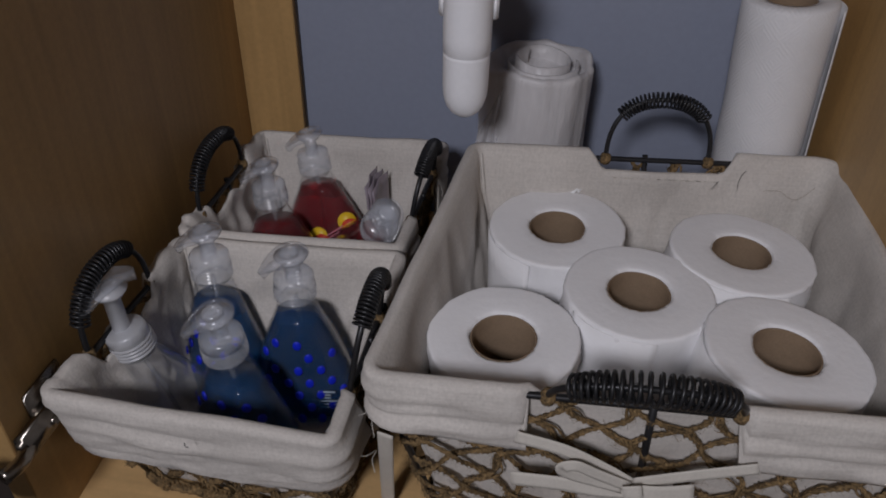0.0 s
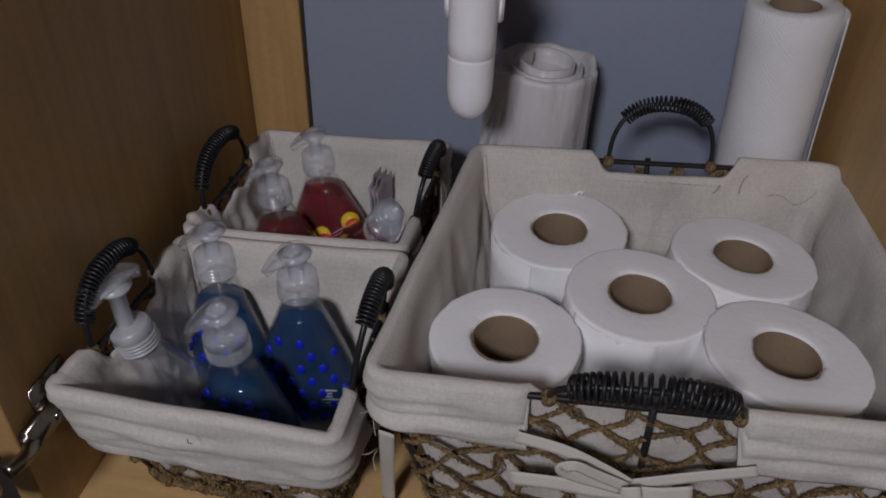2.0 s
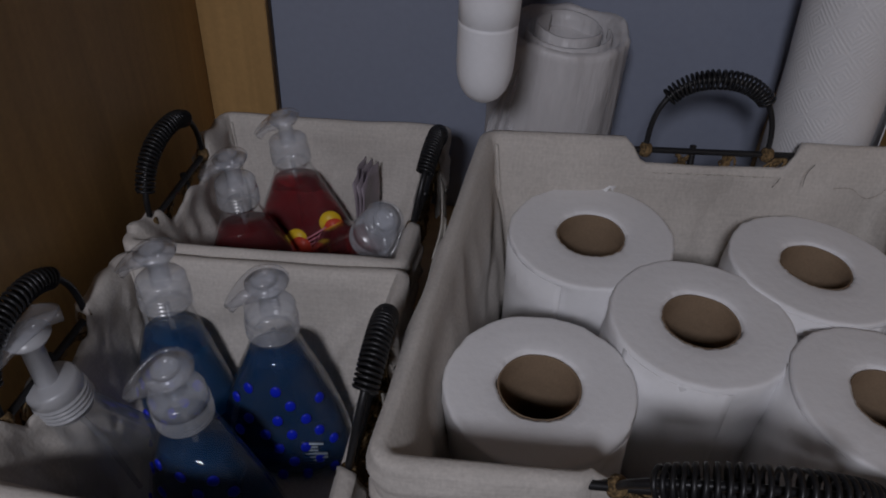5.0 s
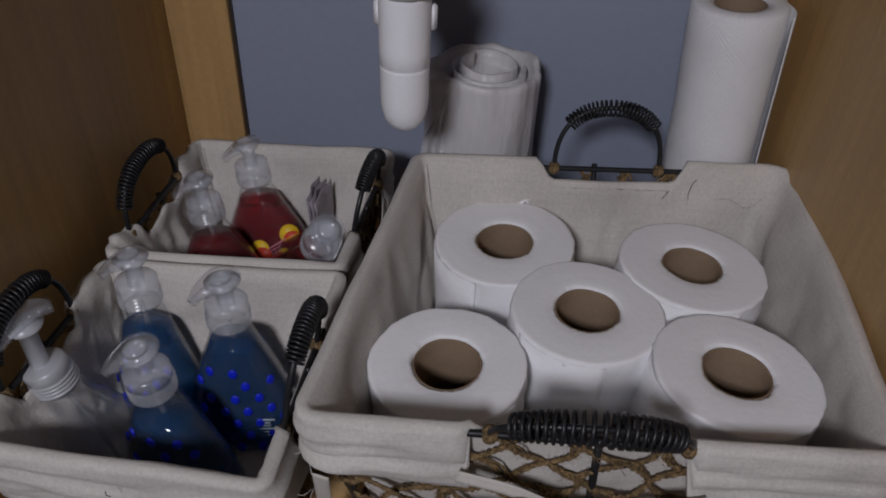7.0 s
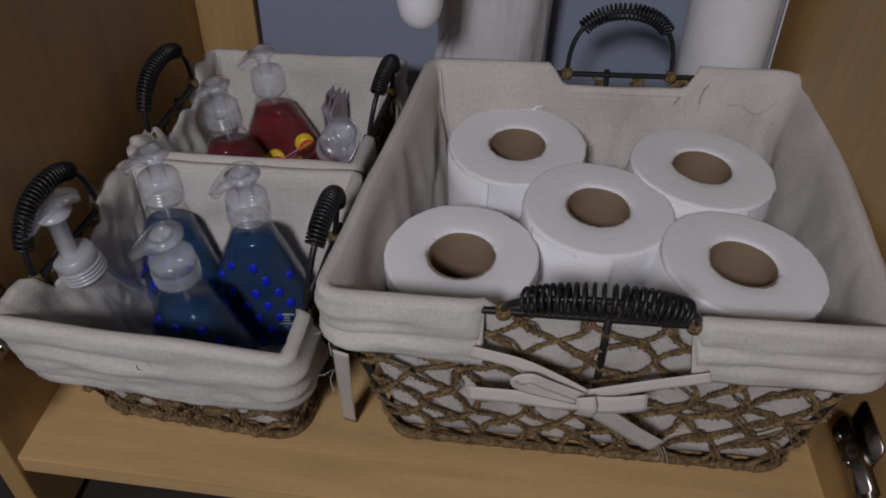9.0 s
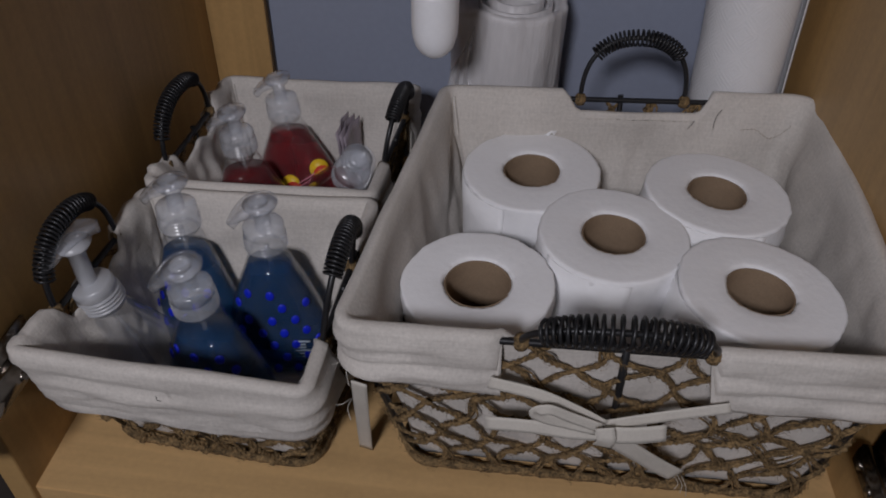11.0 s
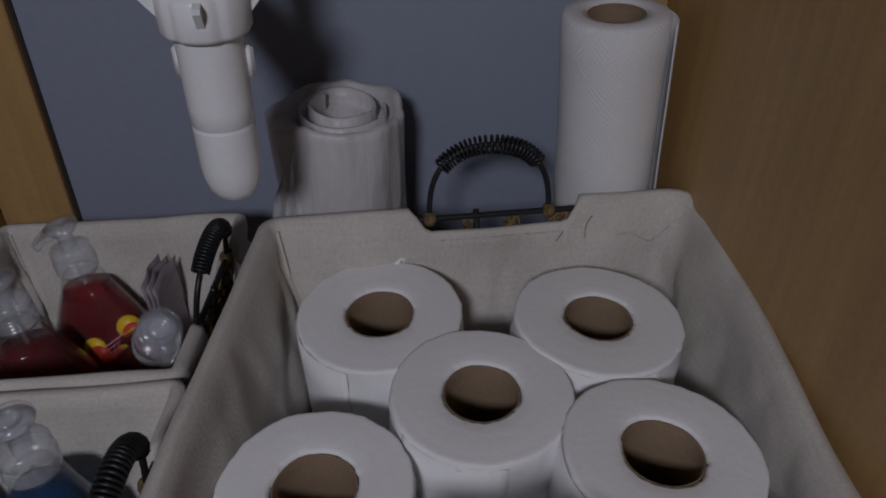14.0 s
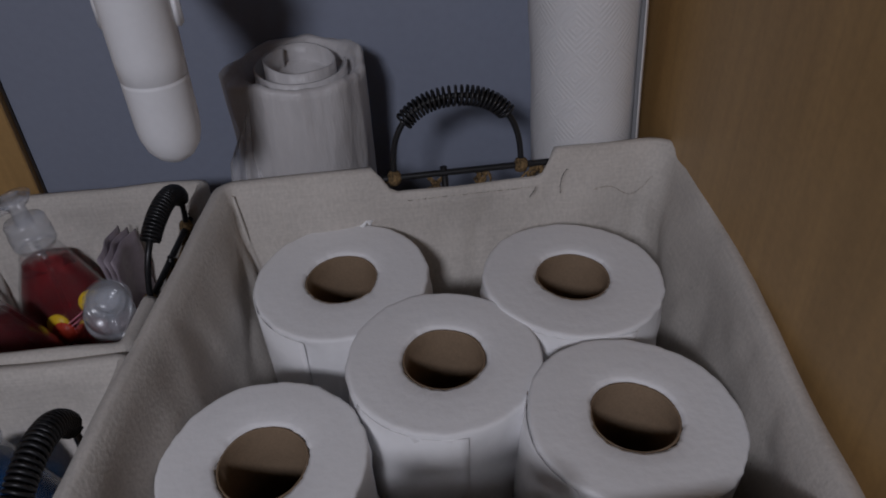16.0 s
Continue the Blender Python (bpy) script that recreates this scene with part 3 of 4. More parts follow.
for x, y, z, d in ((-0.150, 0.262, 0.118, 0.018), (-0.149, 0.256, 0.085, 0.014), (-0.152, 0.300, 0.122, 0.020)):
    pts = [(x, y, z), (x + 0.006, y - 0.3 * d, z + 0.5 * d), (x + 0.010, y + 0.3 * d, z + 0.2 * d), (x + 0.006, y + 0.5 * d, z - 0.8 * d), (x + 0.009, y + 0.1 * d, z - 1.2 * d)]
    part("loose_thread", tube(smooth_line(pts, 6), 0.00028, 5), RIBBON, front_basket, "pale loose cotton thread")

part("loose_thread", tube(smooth_line([(-0.2475, 0.2195, 0.1215), (-0.2465, 0.2180, 0.1200), (-0.2450, 0.2190, 0.1180)], 4), 0.00028, 5), IRON, front_basket, "short dark thread on the liner")

OUT = (0, -1, 0.25)
ribbon(big, "ribbon", [(-0.050, 0.242, 0.142), (-0.020, 0.240, 0.138), (0.005, 0.240, 0.126), (0.020, 0.239, 0.118)], OUT, 0.008, "off-white cotton tie ribbon")
ribbon(big, "ribbon", [(0.020, 0.239, 0.118), (0.045, 0.243, 0.124), (0.072, 0.247, 0.130), (0.090, 0.248, 0.136)], OUT, 0.0075, "off-white cotton tie ribbon")
ribbon(big, "ribbon", [(0.018, 0.236, 0.119), (-0.002, 0.233, 0.130), (-0.014, 0.231, 0.137), (-0.022, 0.231, 0.133), (-0.016, 0.233, 0.126), (0.000, 0.236, 0.119), (0.016, 0.237, 0.115)], OUT, 0.0072, "loop of the off-white bow")
ribbon(big, "ribbon", [(0.018, 0.236, 0.113), (0.000, 0.238, 0.109), (-0.022, 0.241, 0.106), (-0.050, 0.243, 0.102)], OUT, 0.010, "end of the off-white bow")
ribbon(big, "ribbon", [(0.022, 0.235, 0.115), (0.038, 0.235, 0.117), (0.056, 0.238, 0.119)], OUT, 0.012, "loop of the off-white bow")
ribbon(big, "ribbon", [(0.022, 0.238, 0.110), (0.040, 0.243, 0.092), (0.060, 0.250, 0.070), (0.078, 0.256, 0.052)], OUT, 0.012, "hanging end of the off-white bow")
ribbon(big, "ribbon", [(0.019, 0.231, 0.126), (0.021, 0.229, 0.117), (0.020, 0.232, 0.107)], OUT, 0.011, "knot of the off-white bow")
ribbon(big, "ribbon", [(-0.1280, 0.2415, 0.1285), (-0.1303, 0.251, 0.094), (-0.1340, 0.266, 0.050), (-0.1375, 0.281, 0.003)], (-0.1, -1, 0.3), 0.010, "loose tie ribbon hanging to the cabinet floor")
for k in range(3):
    part("loose_thread", tube(smooth_line([(0.075 + 0.003 * k, 0.2555, 0.053), (0.080 + 0.003 * k, 0.2545, 0.046 - 0.002 * k), (0.079 + 0.0045 * k, 0.2545, 0.038 - 0.003 * k)], 5), 0.00025, 5), RIBBON, big, "frayed thread at the ribbon end")
part("loose_thread", tube(smooth_line([(0.1396, 0.5440, 0.1455), (0.1520, 0.5445, 0.1470), (0.1650, 0.5450, 0.1395), (0.1740, 0.5475, 0.1420), (0.1815, 0.5490, 0.1510)], 6), 0.0001, 5), JUTE, big, "fine brown thread on the liner")
for pts in ([(0.1195, 0.5405, 0.166), (0.1165, 0.5395, 0.161), (0.1150, 0.5375, 0.155), (0.1150, 0.5355, 0.150)],
            [(0.098, 0.5355, 0.156), (0.096, 0.5345, 0.152), (0.0935, 0.5330, 0.149)]):
    part("loose_thread", tube(smooth_line(pts, 4), 0.00022, 5), IRON, big, "dark loose thread on the liner")
ribbon(front_basket, "ribbon", [(-0.150, 0.330, 0.118), (-0.146, 0.318, 0.108), (-0.143, 0.300, 0.088), (-0.148, 0.290, 0.070)], (1, -0.3, 0.3), 0.009, "off-white tie ribbon")
ribbon(back_basket, "ribbon", [(-0.144, 0.545, 0.116), (-0.140, 0.520, 0.112), (-0.138, 0.500, 0.104), (-0.142, 0.488, 0.086)], (1, -0.3, 0.3), 0.009, "off-white tie ribbon")
ribbon(back_basket, "ribbon", [(-0.138, 0.505, 0.108), (-0.134, 0.488, 0.116), (-0.134, 0.476, 0.106), (-0.138, 0.492, 0.098)], (1, -0.3, 0.3), 0.009, "loop of an off-white tie ribbon")


# ---- paper ----
def toilet_roll(at, seam, seed, r=0.054, h=0.114, core=0.0232):
    root = thing("toilet_roll", "full white toilet roll standing upright in the basket", "toilet roll", "toilet rolls in the basket", at)
    prof = [(core, 0.002), (core + 0.003, 0.0), (r - 0.004, 0.0), (r - 0.001, 0.002)]
    prof += [(r + 0.0005 * math.sin(k * 1.9 + seed), 0.006 + (h - 0.010) * k / 14) for k in range(15)]
    prof += [(r, h - 0.0022), (r - 0.0003, h - 0.0010), (r - 0.0010, h - 0.0003), (r - 0.0020, h), (r - 0.0040, h), (r - 0.009, h + 0.0002), (r - 0.016, h + 0.0006), (core + 0.010, h), (core + 0.003, h + 0.0004), (core + 0.0006, h - 0.0008), (core + 0.0004, h * 0.5), (core, 0.002)]
    part("paper", lathe(prof, 110, wobble=0.0013, seed=seed, fine=0.0009), TISSUE, root, "white quilted tissue")
    part("core", lathe([(core + 0.0002, 0.001), (core + 0.0002, h - 0.002), (core - 0.0004, h - 0.001), (core - 0.0012, h - 0.002), (core - 0.0012, 0.001), (core + 0.0002, 0.001)], 48, wobble=0.0006, seed=seed), CARD, root, "grey-brown cardboard tube")
    bm = bmesh.new()
    rows = []
    for i in range(15):
        a = radians(seam - i * 5.0)
        lift = 0.0006 + 0.0016 * max(0, 1 - i / 2.0) ** 2
        rows.append([bm.verts.new(((r + 0.4 * lift + 0.0013 * noise.noise((math.cos(a) * 1.6 + seed, math.sin(a) * 1.6, z * 25 + seed))) * math.cos(a),
                                   (r + 0.4 * lift + 0.0013 * noise.noise((math.cos(a) * 1.6 + seed, math.sin(a) * 1.6, z * 25 + seed))) * math.sin(a), z)) for z in (0.004, 0.03, 0.06, 0.085, h - 0.003)])
    for a, b in zip(rows, rows[1:]):
        for k in range(4):
            bm.faces.new((a[k], b[k], b[k + 1], a[k + 1]))
    bmesh.ops.recalc_face_normals(bm, faces=bm.faces)
    if seam == 250:
        part("torn_flake", strip([(0.008, r - 0.003, h), (0.014, r + 0.001, h + 0.004), (0.019, r - 0.001, h + 0.0015)], (0, -0.4, 1), 0.009, 0.0006), TISSUE, root, "torn flake of tissue")
    sh = part("loose_sheet", bm, TISSUE, root, "loose end of the tissue")
    so = sh.modifiers.new("sheet", "SOLIDIFY")
    so.thickness, so.offset = 0.0005, 1.0
    return root


H = 0.114
for x, y, z, rx, ry, seam, r in ((-0.034, 0.478, 0.132, 1, -2, 250, 0.0565), (0.113, 0.466, 0.135, -2, 2, 300, 0.0570), (0.029, 0.400, 0.136, 0, 0, 281, 0.0550),
                                 (-0.0655, 0.341, 0.128, 2, -2, 330, 0.0535), (0.125, 0.351, 0.138, -1, 3, 230, 0.0560)):
    toilet_roll(pose(x, y, z, rx, ry, 0) @ pose(0, 0, -H), seam, x * 40 + y * 13, r)


def kitchen_roll():
    root = thing("paper_towel_roll", "part-used white kitchen paper roll standing in the corner", "paper towel", at=pose(0.1495, 0.606, 0.001, 0, -3.0, 0))
    r, core, h = 0.0375, 0.0205, 0.293
    prof = [(core, 0.001), (r - 0.002, 0.0), (r, 0.003)] + [(r, 0.003 + (h - 0.006) * k / 12) for k in range(1, 12)] + [(r, h - 0.003), (r - 0.002, h - 0.0004), (core + 0.006, h), (core, h - 0.001), (core, 0.001)]
    part("paper", lathe(prof, 64, wobble=0.0012, seed=4.2), TOWEL, root, "embossed white kitchen paper")
    part("core", lathe([(core, 0.001), (core, h - 0.002), (core - 0.0014, h - 0.002), (core - 0.0014, 0.001), (core, 0.001)], 40), CARD, root, "cardboard tube")
    bm = bmesh.new()
    rows = []
    for i in range(22):
        t = i / 21
        a = radians(75 - 110 * t)
        rr = r + 0.001 + 0.0045 * t ** 2
        rows.append([bm.verts.new((rr * math.cos(a) + 0.0012 * noise.noise((t * 4, k * 0.4, 1)), rr * math.sin(a), 0.004 + (h - 0.008) * k / 10)) for k in range(11)])
    for a, b in zip(rows, rows[1:]):
        for k in range(10):
            bm.faces.new((a[k], a[k + 1], b[k + 1], b[k]))
    sh = part("loose_sheet", bm, TOWEL, root, "loose outer sheet of the roll")
    so = sh.modifiers.new("sheet", "SOLIDIFY")
    so.thickness, so.offset = 0.0007, 0.0


kitchen_roll()


def bag_roll():
    root = thing("bin_bag_roll", "thick roll of translucent white bin bags by the wall", "trash bags", at=pose(-0.067, 0.612, 0.001, 1, 1, 0))
    r, h = 0.0475, 0.223
    bm = bmesh.new()
    rings = []
    n = 72
    zs = [0, 0.004] + [0.004 + (h - 0.012) * k / 14 for k in range(1, 15)] + [h - 0.003, h]
    for q, z in enumerate(zs):
        ring = []
        for i in range(n):
            a = 2 * math.pi * i / n
            rr = r + 0.003 * noise.noise((math.cos(a) * 2.2, math.sin(a) * 2.2, z * 5)) + 0.0016 * noise.noise((math.cos(a) * 7, math.sin(a) * 7, z * 12))
            left = max(0.0, -math.cos(a + 0.5))
            rr += 0.012 * left ** 2 * (z / h) ** 1.5 + 0.0022 * math.sin(13 * a + 4 * noise.noise((z * 9, a, 5))) * noise.noise((math.cos(a) * 2, math.sin(a) * 2, z * 3 + 4))
            rr -= 0.003 if q in (0, len(zs) - 1) else 0
            zz = z + (0.007 * noise.noise((math.cos(a) * 1.5, math.sin(a) * 1.5, 2)) if q > 1 else 0) * (z / h) - 0.011 * left * (z / h) ** 3
            ring.append(bm.verts.new((rr * math.cos(a), rr * math.sin(a), zz)))
        rings.append(ring)
    for a, b in zip(rings, rings[1:]):
        for i in range(n):
            bm.faces.new((a[i], a[(i + 1) % n], b[(i + 1) % n], b[i]))
    bm.faces.new(rings[0][::-1])
    inner = []
    for rr, z in ((r - 0.007, h - 0.004), (r - 0.010, h - 0.014), (0.0195, h - 0.012), (0.017, h - 0.05), (0.003, h - 0.05)):
        inner.append([bm.verts.new((rr * math.cos(2 * math.pi * i / n), rr * math.sin(2 * math.pi * i / n), z + 0.004 * noise.noise((math.cos(2 * math.pi * i / n), math.sin(2 * math.pi * i / n), rr * 60)))) for i in range(n)])
    for a, b in zip([rings[-1]] + inner, inner):
        for i in range(n):
            bm.faces.new((a[i], a[(i + 1) % n], b[(i + 1) % n], b[i]))
    bm.faces.new(inner[-1])
    part("outer_layer", bm, FILM, root, "wrinkled translucent white plastic film")
    coil = bmesh.new()
    rows = []
    for i in range(160):
        t = i / 159
        a = 2 * math.pi * 1.7 * t + 2.2
        rr = 0.0215 + 0.0135 * t + 0.0012 * noise.noise((a * 0.8, 7, 2))
        top = h + 0.002 - 0.006 * t + 0.003 * noise.noise((a * 0.7, 3, 1))
        rows.append([coil.verts.new((rr * math.cos(a), rr * math.sin(a), z)) for z in (h - 0.034, top - 0.012, top)])
    for a, b in zip(rows, rows[1:]):
        for k in range(2):
            coil.faces.new((a[k], b[k], b[k + 1], a[k + 1]))
    sp = part("inner_spiral", coil, FILM, root, "rolled inner layers of film")
    so = sp.modifiers.new("film", "SOLIDIFY")
    so.thickness = 0.0014
    flap = bmesh.new()
    rows = []
    for i in range(20):
        t = i / 19
        rows.append([flap.verts.new((-0.026 - (0.014 + 0.034 * (1 - z / 10) ** 0.7) * t + 0.004 * noise.noise((t * 5, z * 0.5, 3)), -0.034 - 0.012 * t + 0.006 * noise.noise((t * 6, z * 0.4, 8)), 0.001 + z * (0.216 - 0.03 * t) / 10)) for z in range(11)])
    for a, b in zip(rows, rows[1:]):
        for k in range(10):
            flap.faces.new((a[k], b[k], b[k + 1], a[k + 1]))
    fl = part("loose_bag", flap, THIN_FILM, root, "loose end of a see-through bag")
    so = fl.modifiers.new("film", "SOLIDIFY")
    so.thickness = 0.0006


bag_roll()


# ---- drain ----
def drain():
    root = thing("drain_pipe", "white plastic sink drain with a slip nut and rounded trap", "drain pipe", at=pose(-0.116, 0.480, -0.002, 0, 0, 0))
    part("tailpiece", lathe([(0.0150, 0.335), (0.0150, TOP - 0.001), (0.0132, TOP - 0.001), (0.0132, 0.335), (0.0150, 0.335)], 48), PVC, root)
    body = lathe([(0, 0.2270), (0.006, 0.2278), (0.0105, 0.2310), (0.0144, 0.2365), (0.0166, 0.244), (0.0173, 0.252), (0.0175, 0.276), (0.0175, 0.2770),
                  (0.0170, 0.2776), (0.0170, 0.2786), (0.0176, 0.2792), (0.0178, 0.290), (0.0180, 0.325), (0.0183, 0.345), (0.0150, 0.346)], 56)
    part("trap_cup", body, PVC, root, "white rounded trap cup with a moulded seam")
    for a in (170, 10):
        lug = box((-0.002, -0.003, -0.009), (0.003, 0.003, 0.009), 0.0012)
        part("lug", lug, PVC, root).matrix_basis = pose(0.0187 * math.cos(radians(a)), 0.0187 * math.sin(radians(a)), 0.312, 0, 0, a)
    nut = bmesh.new()
    n = 64
    prof = [(0.0183, 0.330), (0.0225, 0.3305), (0.0238, 0.333), (0.0242, 0.350), (0.0225, 0.3535), (0.0162, 0.355), (0.0158, 0.330), (0.0183, 0.330)]
    lathe(prof, n, nut)
    for v in nut.verts:
        a = math.degrees(math.atan2(v.co.y, v.co.x)) % 60
        rr = math.hypot(v.co.x, v.co.y)
        if rr > 0.022 and min(a, 60 - a) < 4:
            v.co.x, v.co.y = v.co.x * 0.955, v.co.y * 0.955
    nutob = part("slip_nut", nut, PVC, root, "ribbed white slip nut")
    for a in (0, 90, 180, 270):
        w = bmesh.new()
        f = w.faces.new([w.verts.new(p) for p in ((0.022, -0.002, 0.337), (0.0318, -0.002, 0.349), (0.0318, -0.002, 0.352), (0.022, -0.002, 0.352))])
        e = bmesh.ops.extrude_face_region(w, geom=[f])
        for v in e["geom"]:
            if isinstance(v, bmesh.types.BMVert):
                v.co.y = 0.002
        bmesh.ops.recalc_face_normals(w, faces=w.faces)
        part("wing", w, PVC, nutob, smooth=False).matrix_basis = pose(0, 0, 0, 0, 0, a + 8)
    arm = tube(smooth_line([(-0.004, 0.010, 0.318), (-0.016, 0.050, 0.326), (-0.034, 0.120, 0.334), (-0.050, BACK - 0.480, 0.338)], 8), 0.0160, 32)
    part("wall_arm", arm, PVC, root, "white drain arm running to the wall")


drain()


# ---- bottles ----
def bottle(at, soap, label, kind, heads=0.0, fill=0.85, dots=False, open_pump=False, sticker=False, h=0.112, wide=1.0):
    """A flat teardrop hand soap bottle with a ribbed collar and a pump under a round clear cap."""
    root = thing("soap_bottle", label, "soap bottle", kind, at)

    def width(t):
        return wide * 0.0335 * (1 - t) ** 0.85 + 0.0125 + 0.003 * math.sin(math.pi * min(1, t * 1.2)) - 0.0015 * t

    def depth(t):
        return 0.0165 * (1 - t) ** 0.9 + 0.0125

    def form(t0, t1, inset, steps=20, n=44):
        bm = bmesh.new()
        rings = []
        for k in range(steps + 1):
            t = t0 + (t1 - t0) * k / steps
            soft = 1 - 0.10 * max(0, 1 - t / 0.05) ** 2
            ring = []
            for i in range(n):
                a = 2 * math.pi * i / n
                c, s = math.cos(a), math.sin(a)
                e = 0.85
                ring.append(bm.verts.new((math.copysign(abs(c) ** e, c) * (width(t) * soft - inset), math.copysign(abs(s) ** e, s) * (depth(t) * soft - inset), t * h + (inset if t == t0 else 0))))
            rings.append(ring)
        for a, b in zip(rings, rings[1:]):
            for i in range(n):
                bm.faces.new((a[i], a[(i + 1) % n], b[(i + 1) % n], b[i]))
        bm.faces.new(rings[0][::-1])
        bm.faces.new(rings[-1])
        return bm

    body = part("bottle_body", form(0, 1, 0), SHELL if soap else EMPTY_SHELL, root, "clear plastic bottle")
    if soap:
        part("soap", form(0.012, fill, 0.0016), soap, body, "coloured liquid soap")
    ribs = [(0.0128, h - 0.004)]
    for k in range(4):
        z = h + 0.003 * k
        ribs += [(0.0146, z), (0.0157, z + 0.0005), (0.0159, z + 0.0012), (0.0157, z + 0.0019), (0.0146, z + 0.0025)]
    ribs += [(0.0152, h + 0.0125), (0.0150, h + 0.019), (0.0135, h + 0.021), (0, h + 0.0212)]
    part("collar", lathe(ribs, 40), MILKY if open_pump else FROST, root, "ribbed frosted collar")
    part("dip_tube", tube([(0, 0, 0.008), (0.002, 0, 0.06), (0, 0, h)], 0.0018, 8), CLEAR_CAP, root)
    pump = new("pump")
    pump.parent = root
    up = 0.017 if open_pump else 0.0
    pump.matrix_basis = pose(0, 0, h + 0.019 + up, 0, 0, heads) if not open_pump else pose(0.002, 0.001, h + 0.019 + up, 0, 11, 0) @ pose(0, 0, 0, 0, 0, heads)
    stem = lathe([(0.0062, -0.027 if open_pump else -0.004), (0.0058, 0.012), (0.0095, 0.014), (0.0125, 0.0185), (0, 0.0188)], 28)
    part("stem", stem, MILKY if open_pump else FROST, pump, "white pump stem" if open_pump else "")
    disc = lathe([(0, 0.0188), (0.0110, 0.0186), (0.0145, 0.0176), (0.0160, 0.0182), (0.0166, 0.0196), (0.0160, 0.0208), (0.0140, 0.0204), (0.0115, 0.0212), (0.0085, 0.0226), (0.0080, 0.0218), (0, 0.0220)], 48)
    for v in disc.verts:
        rr = math.hypot(v.co.x, v.co.y)
        c = max(0.0, v.co.x / rr) if rr > 1e-6 else 0.0
        k = c ** 3 * max(0.0, (rr - 0.009) / 0.0076)
        v.co.x += 0.012 * k
        v.co.z -= 0.0115 * k
    hood = part("thumb_disc", disc, PAD, pump, "clear hooded thumb pad")
    hood.matrix_basis = pose(0, 0, 0.004, 0, -38, 0) @ Matrix.Diagonal((1.1, 1.1, 1.0, 1)) if open_pump else pose(0, 0, 0.002, 0, 4, 0) @ Matrix.Diagonal((0.86, 0.86, 0.9, 1))
    part("button", lathe([(0, 0.0236), (0.0060, 0.0234), (0.0084, 0.0222), (0.0088, 0.0200), (0, 0.0196)], 28), FROST, hood, "frosted button in the thumb pad")
    lip = tube(smooth_line([(0.006, 0, 0.0125), (0.016, 0, 0.0110), (0.0255, 0, 0.0045)], 5), [0.0042] * 6 + [0.0034] * 5, 10)
    part("spout", lip, PAD, pump, "clear pump spout").matrix_basis = hood.matrix_basis.copy()
    if dots:
        rng = random.Random(int(at.translation.x * 9000))
        for row in range(7):
            for c in range(-3, 4):
                t = 0.05 + row * 0.105
                x = (c + (0.5 if row % 2 else 0)) * 0.0172 + rng.uniform(-0.001, 0.001)
                if abs(x) > width(t) * 0.86 or t > 0.69 or rng.random() < 0.28:
                    continue
                for face in (-1,):
                    frac = abs(x) / width(t)
                    y = face * depth(t) * (1 - frac ** (2 / 0.85)) ** 0.425
                    d = bmesh.new()
                    lathe([(0, 0.0007), (0.0025, 0.0006), (0.0033, 0.0002), (0.0033, -0.0008)], 14, d)
                    ob = part("dot", d, DOT, body)
                    turn = math.degrees(math.atan2(x / width(t) ** 2, face * abs(y) / depth(t) ** 2))
                    ob.matrix_basis = pose(x, y, t * h, 0, 0, -turn) @ pose(0, 0, 0, -82, 0, 0) @ Matrix.Diagonal((1, 1.2, 1, 1))
        for k in range(6):
            bar = box((0.014, -depth(0.2) * 0.90, 0.014 + k * 0.0034), (0.014 + rng.uniform(0.009, 0.016), -depth(0.2) * 0.84, 0.0150 + k * 0.0034))
            part("print_line", bar, INK, body)
    if sticker:
        def face(x, z):
            return -depth(z / h) * max(0.05, 1 - (abs(x) / width(z / h)) ** 2.35) ** 0.425

        for x, z in ((0.003, 0.040), (0.031, 0.053)):
            for rr, mat, o in ((0.0092, YELLOW, 0.0004), (0.0090, ORANGE, 0.0011)):
                d = bmesh.new()
                lathe([(0, 0.0008), (rr, 0.0006), (rr, -0.0016)], 24, d)
                ox, oz = (0.0, 0.0) if mat == YELLOW else (0.0030, -0.0058)
                part("fruit_print", d, mat, body).matrix_basis = pose(x + ox, face(x + ox, z + oz) - o, z + oz, 80, 0, 24 * x / 0.03)
        for k in range(6):
            run = [(x, face(x, z) - 0.0006, z) for x, z in ((0.004 + 0.004 * i, 0.020 + 0.0034 * k + 0.0022 * i) for i in range(7))]
            part("print_line", tube(run, 0.0007, 5), PINK, body)
    return root


BASE = 0.0105
BLUES, REDS = "blue soap bottles", "red soap bottles"
bottle(pose(-0.224, 0.364, BASE, 0, 0, 8), BLUE_SOAP, "blue hand soap bottle with printed dots and frosted pump", BLUES, 200, 0.86, dots=True)
bottle(pose(-0.290, 0.366, BASE, -4, -4, -20), BLUE_SOAP, "blue hand soap bottle with printed dots and frosted pump", BLUES, 215, 0.82, dots=True)
bottle(pose(-0.250, 0.306, BASE, 5, 0, -10), BLUE_SOAP, "blue hand soap bottle with printed dots and frosted pump", BLUES, 215, 0.78, dots=True)
bottle(pose(-0.305, 0.314, BASE - 0.001, 5, -12, 0) @ pose(0, 0, 0, 0, 0, 30), None, "empty clear soap bottle with its pump raised", BLUES, 5, 0.0, open_pump=True, h=0.099, wide=0.9)
bottle(pose(-0.256, 0.553, BASE, -4, -8, -8), RED_SOAP, "red hand soap bottle with a fruit print and frosted pump", REDS, 200, 0.86, sticker=True, h=0.101, wide=1.2)
bottle(pose(-0.286, 0.500, BASE, -3, -3, 25), RED_SOAP, "dark red hand soap bottle with frosted pump", REDS, 175, 0.80, h=0.098)
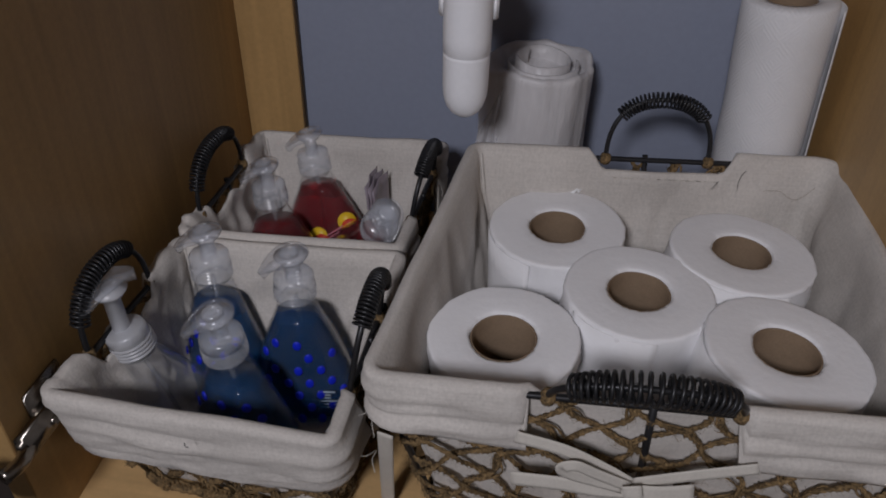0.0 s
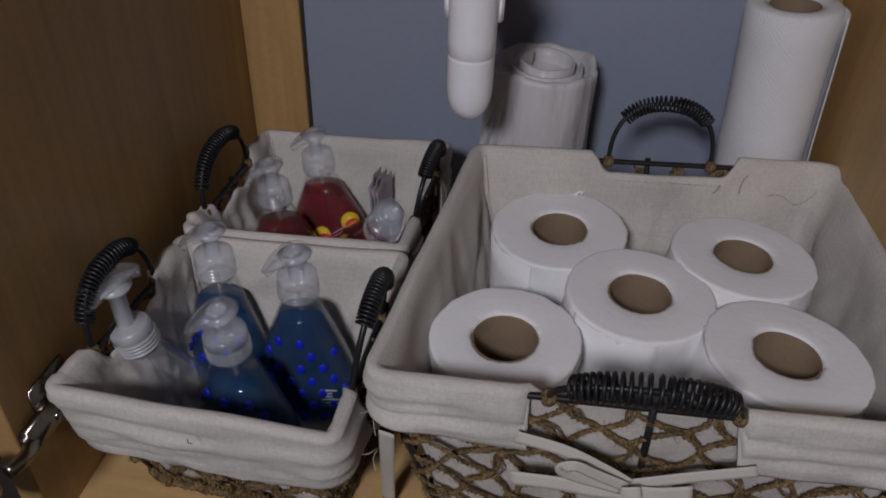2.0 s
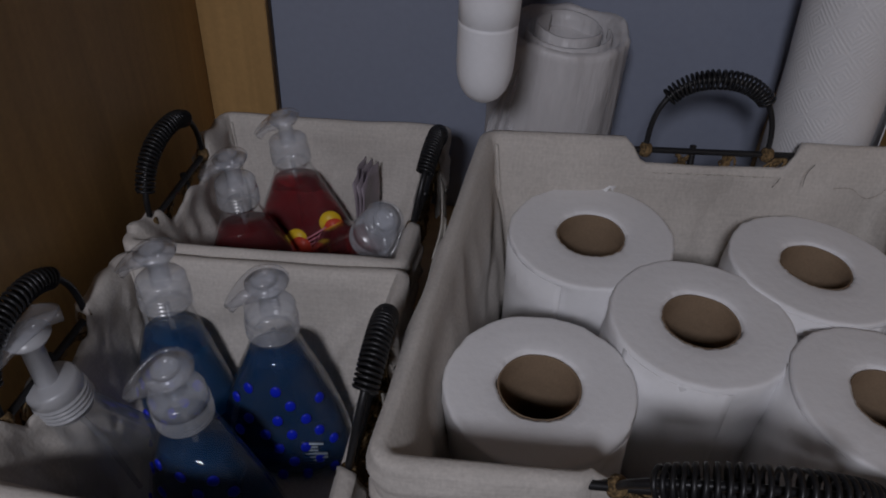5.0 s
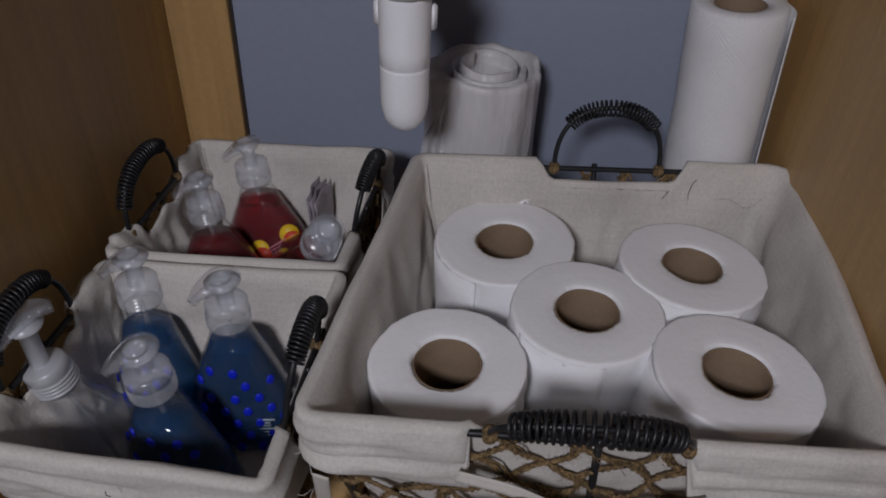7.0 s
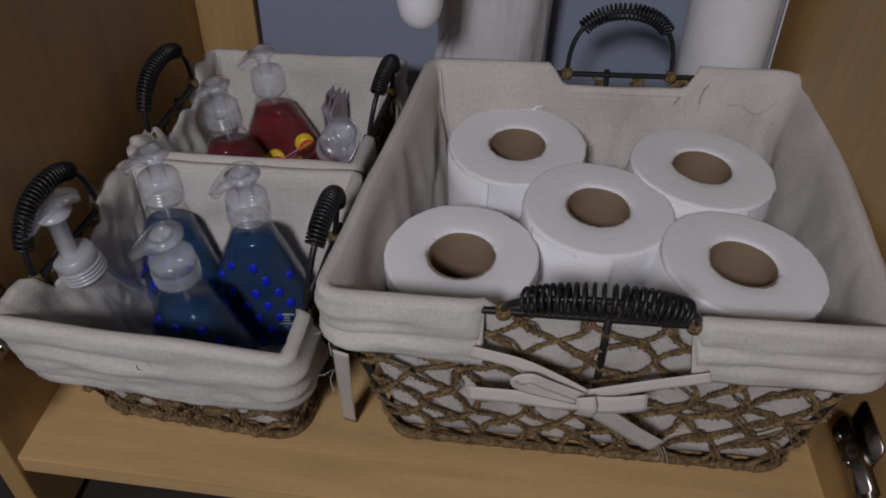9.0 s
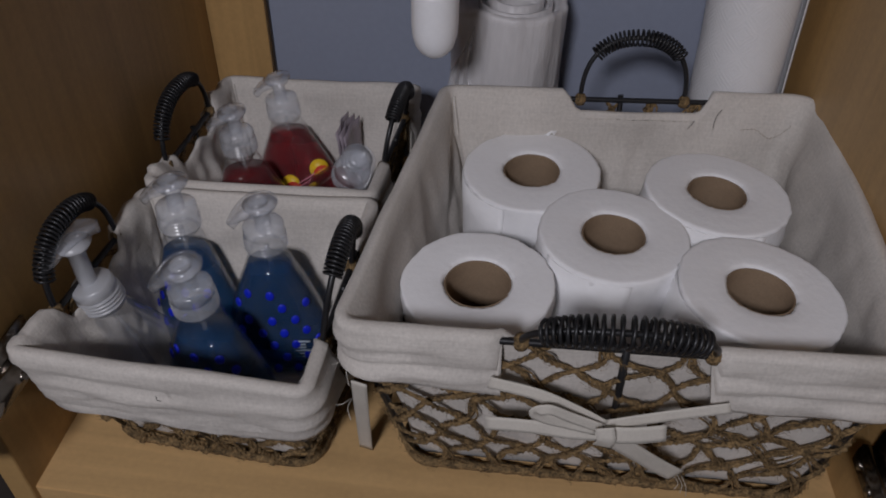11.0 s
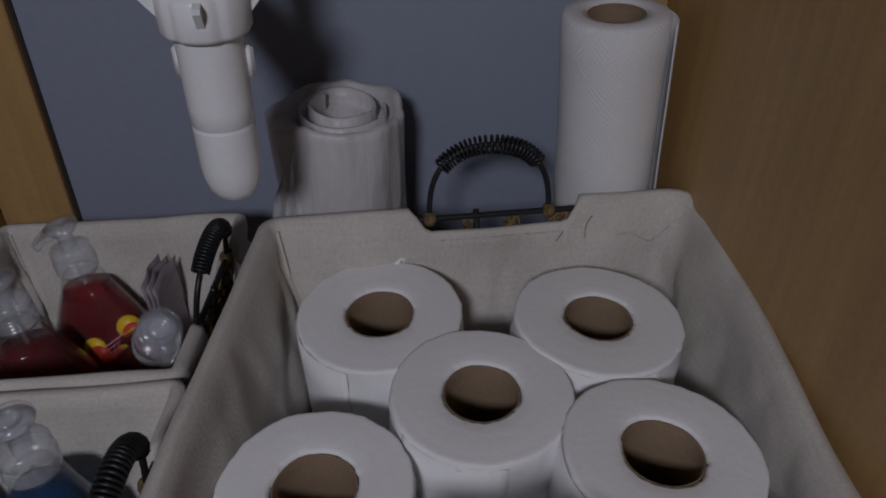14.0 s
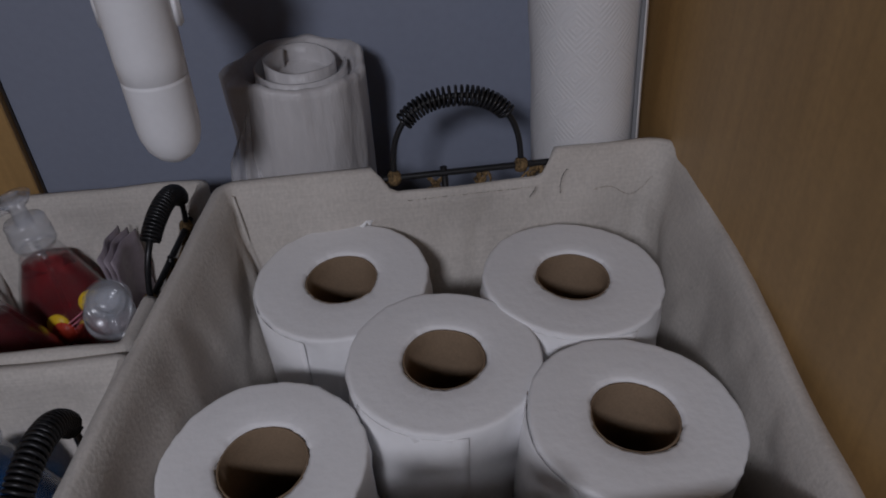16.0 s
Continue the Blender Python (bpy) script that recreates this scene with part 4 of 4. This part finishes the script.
bottle(pose(-0.222, 0.522, 0.024, 27, 22, 0) @ pose(0, 0, 0, 0, 0, -58), RED_SOAP, "red hand soap bottle tipped over against the liner", REDS, 0, 0.86, h=0.104)


def sachet():
    root = thing("sachet", "creased lilac plastic sachets folded together on edge in the basket", "sachet")
    for fold in range(3):
        bm = bmesh.new()
        rows = []
        for i in range(13):
            t = i / 12
            rows.append([bm.verts.new((-0.2100 + 0.0026 * fold + 0.0022 * noise.noise((t * 3, q * 0.5, 5 + fold * 0.3)) + 0.0010 * math.sin(q * 0.4) + 0.004 * t * fold / 3, 0.530 + 0.003 * fold + 0.043 * t, 0.012 + (0.106 - 0.004 * fold - 0.006 * abs(t - 0.4)) * q / 9)) for q in range(10)])
        for a, b in zip(rows, rows[1:]):
            for k in range(9):
                bm.faces.new((a[k], b[k], b[k + 1], a[k + 1]))
        ob = part("foil_layer", bm, FOIL, root)
        so = ob.modifiers.new("film", "SOLIDIFY")
        so.thickness = 0.0009


sachet()


# ---- hinges ----
def hinge(at, label):
    root = thing("cabinet_hinge", label, "hinge", "cabinet hinges", at)
    part("mounting_plate", box((0, -0.016, -0.022), (0.004, 0.022, 0.022), 0.0012), CHROME, root)
    arm = part("arm", box((0.004, -0.040, -0.0095), (0.015, 0.020, 0.0095), 0.003), CHROME, root, "polished hinge arm")
    for y in (-0.012, 0.008):
        part("screw", lathe([(0, 0.0168), (0.003, 0.0168), (0.0036, 0.0155), (0.0036, 0.0140)], 14), CHROME, arm).matrix_basis = pose(0, y, 0, 0, 90, 0)
    part("link", tube(smooth_line([(0.008, -0.030, 0), (0.014, -0.045, 0), (0.010, -0.060, 0)], 5), 0.005, 10), CHROME, root)
    part("cup", lathe([(0, 0.0), (0.0155, 0.0), (0.0170, 0.002), (0.0170, 0.010), (0, 0.011)], 28), CHROME, root, "round nickel hinge cup").matrix_basis = pose(-0.004, -0.068, 0, 90, 0, 0)
    return root


hinge(pose(LEFT_F, 0.250, 0.100), "nickel concealed hinge on the cabinet side panel")
hinge(pose(RIGHT_F - 0.001, 0.262, 0.068) @ pose(0, 0, 0, 0, 0, 0) @ Matrix.Diagonal((-1, 1, 1, 1)), "nickel concealed hinge beside the large basket")
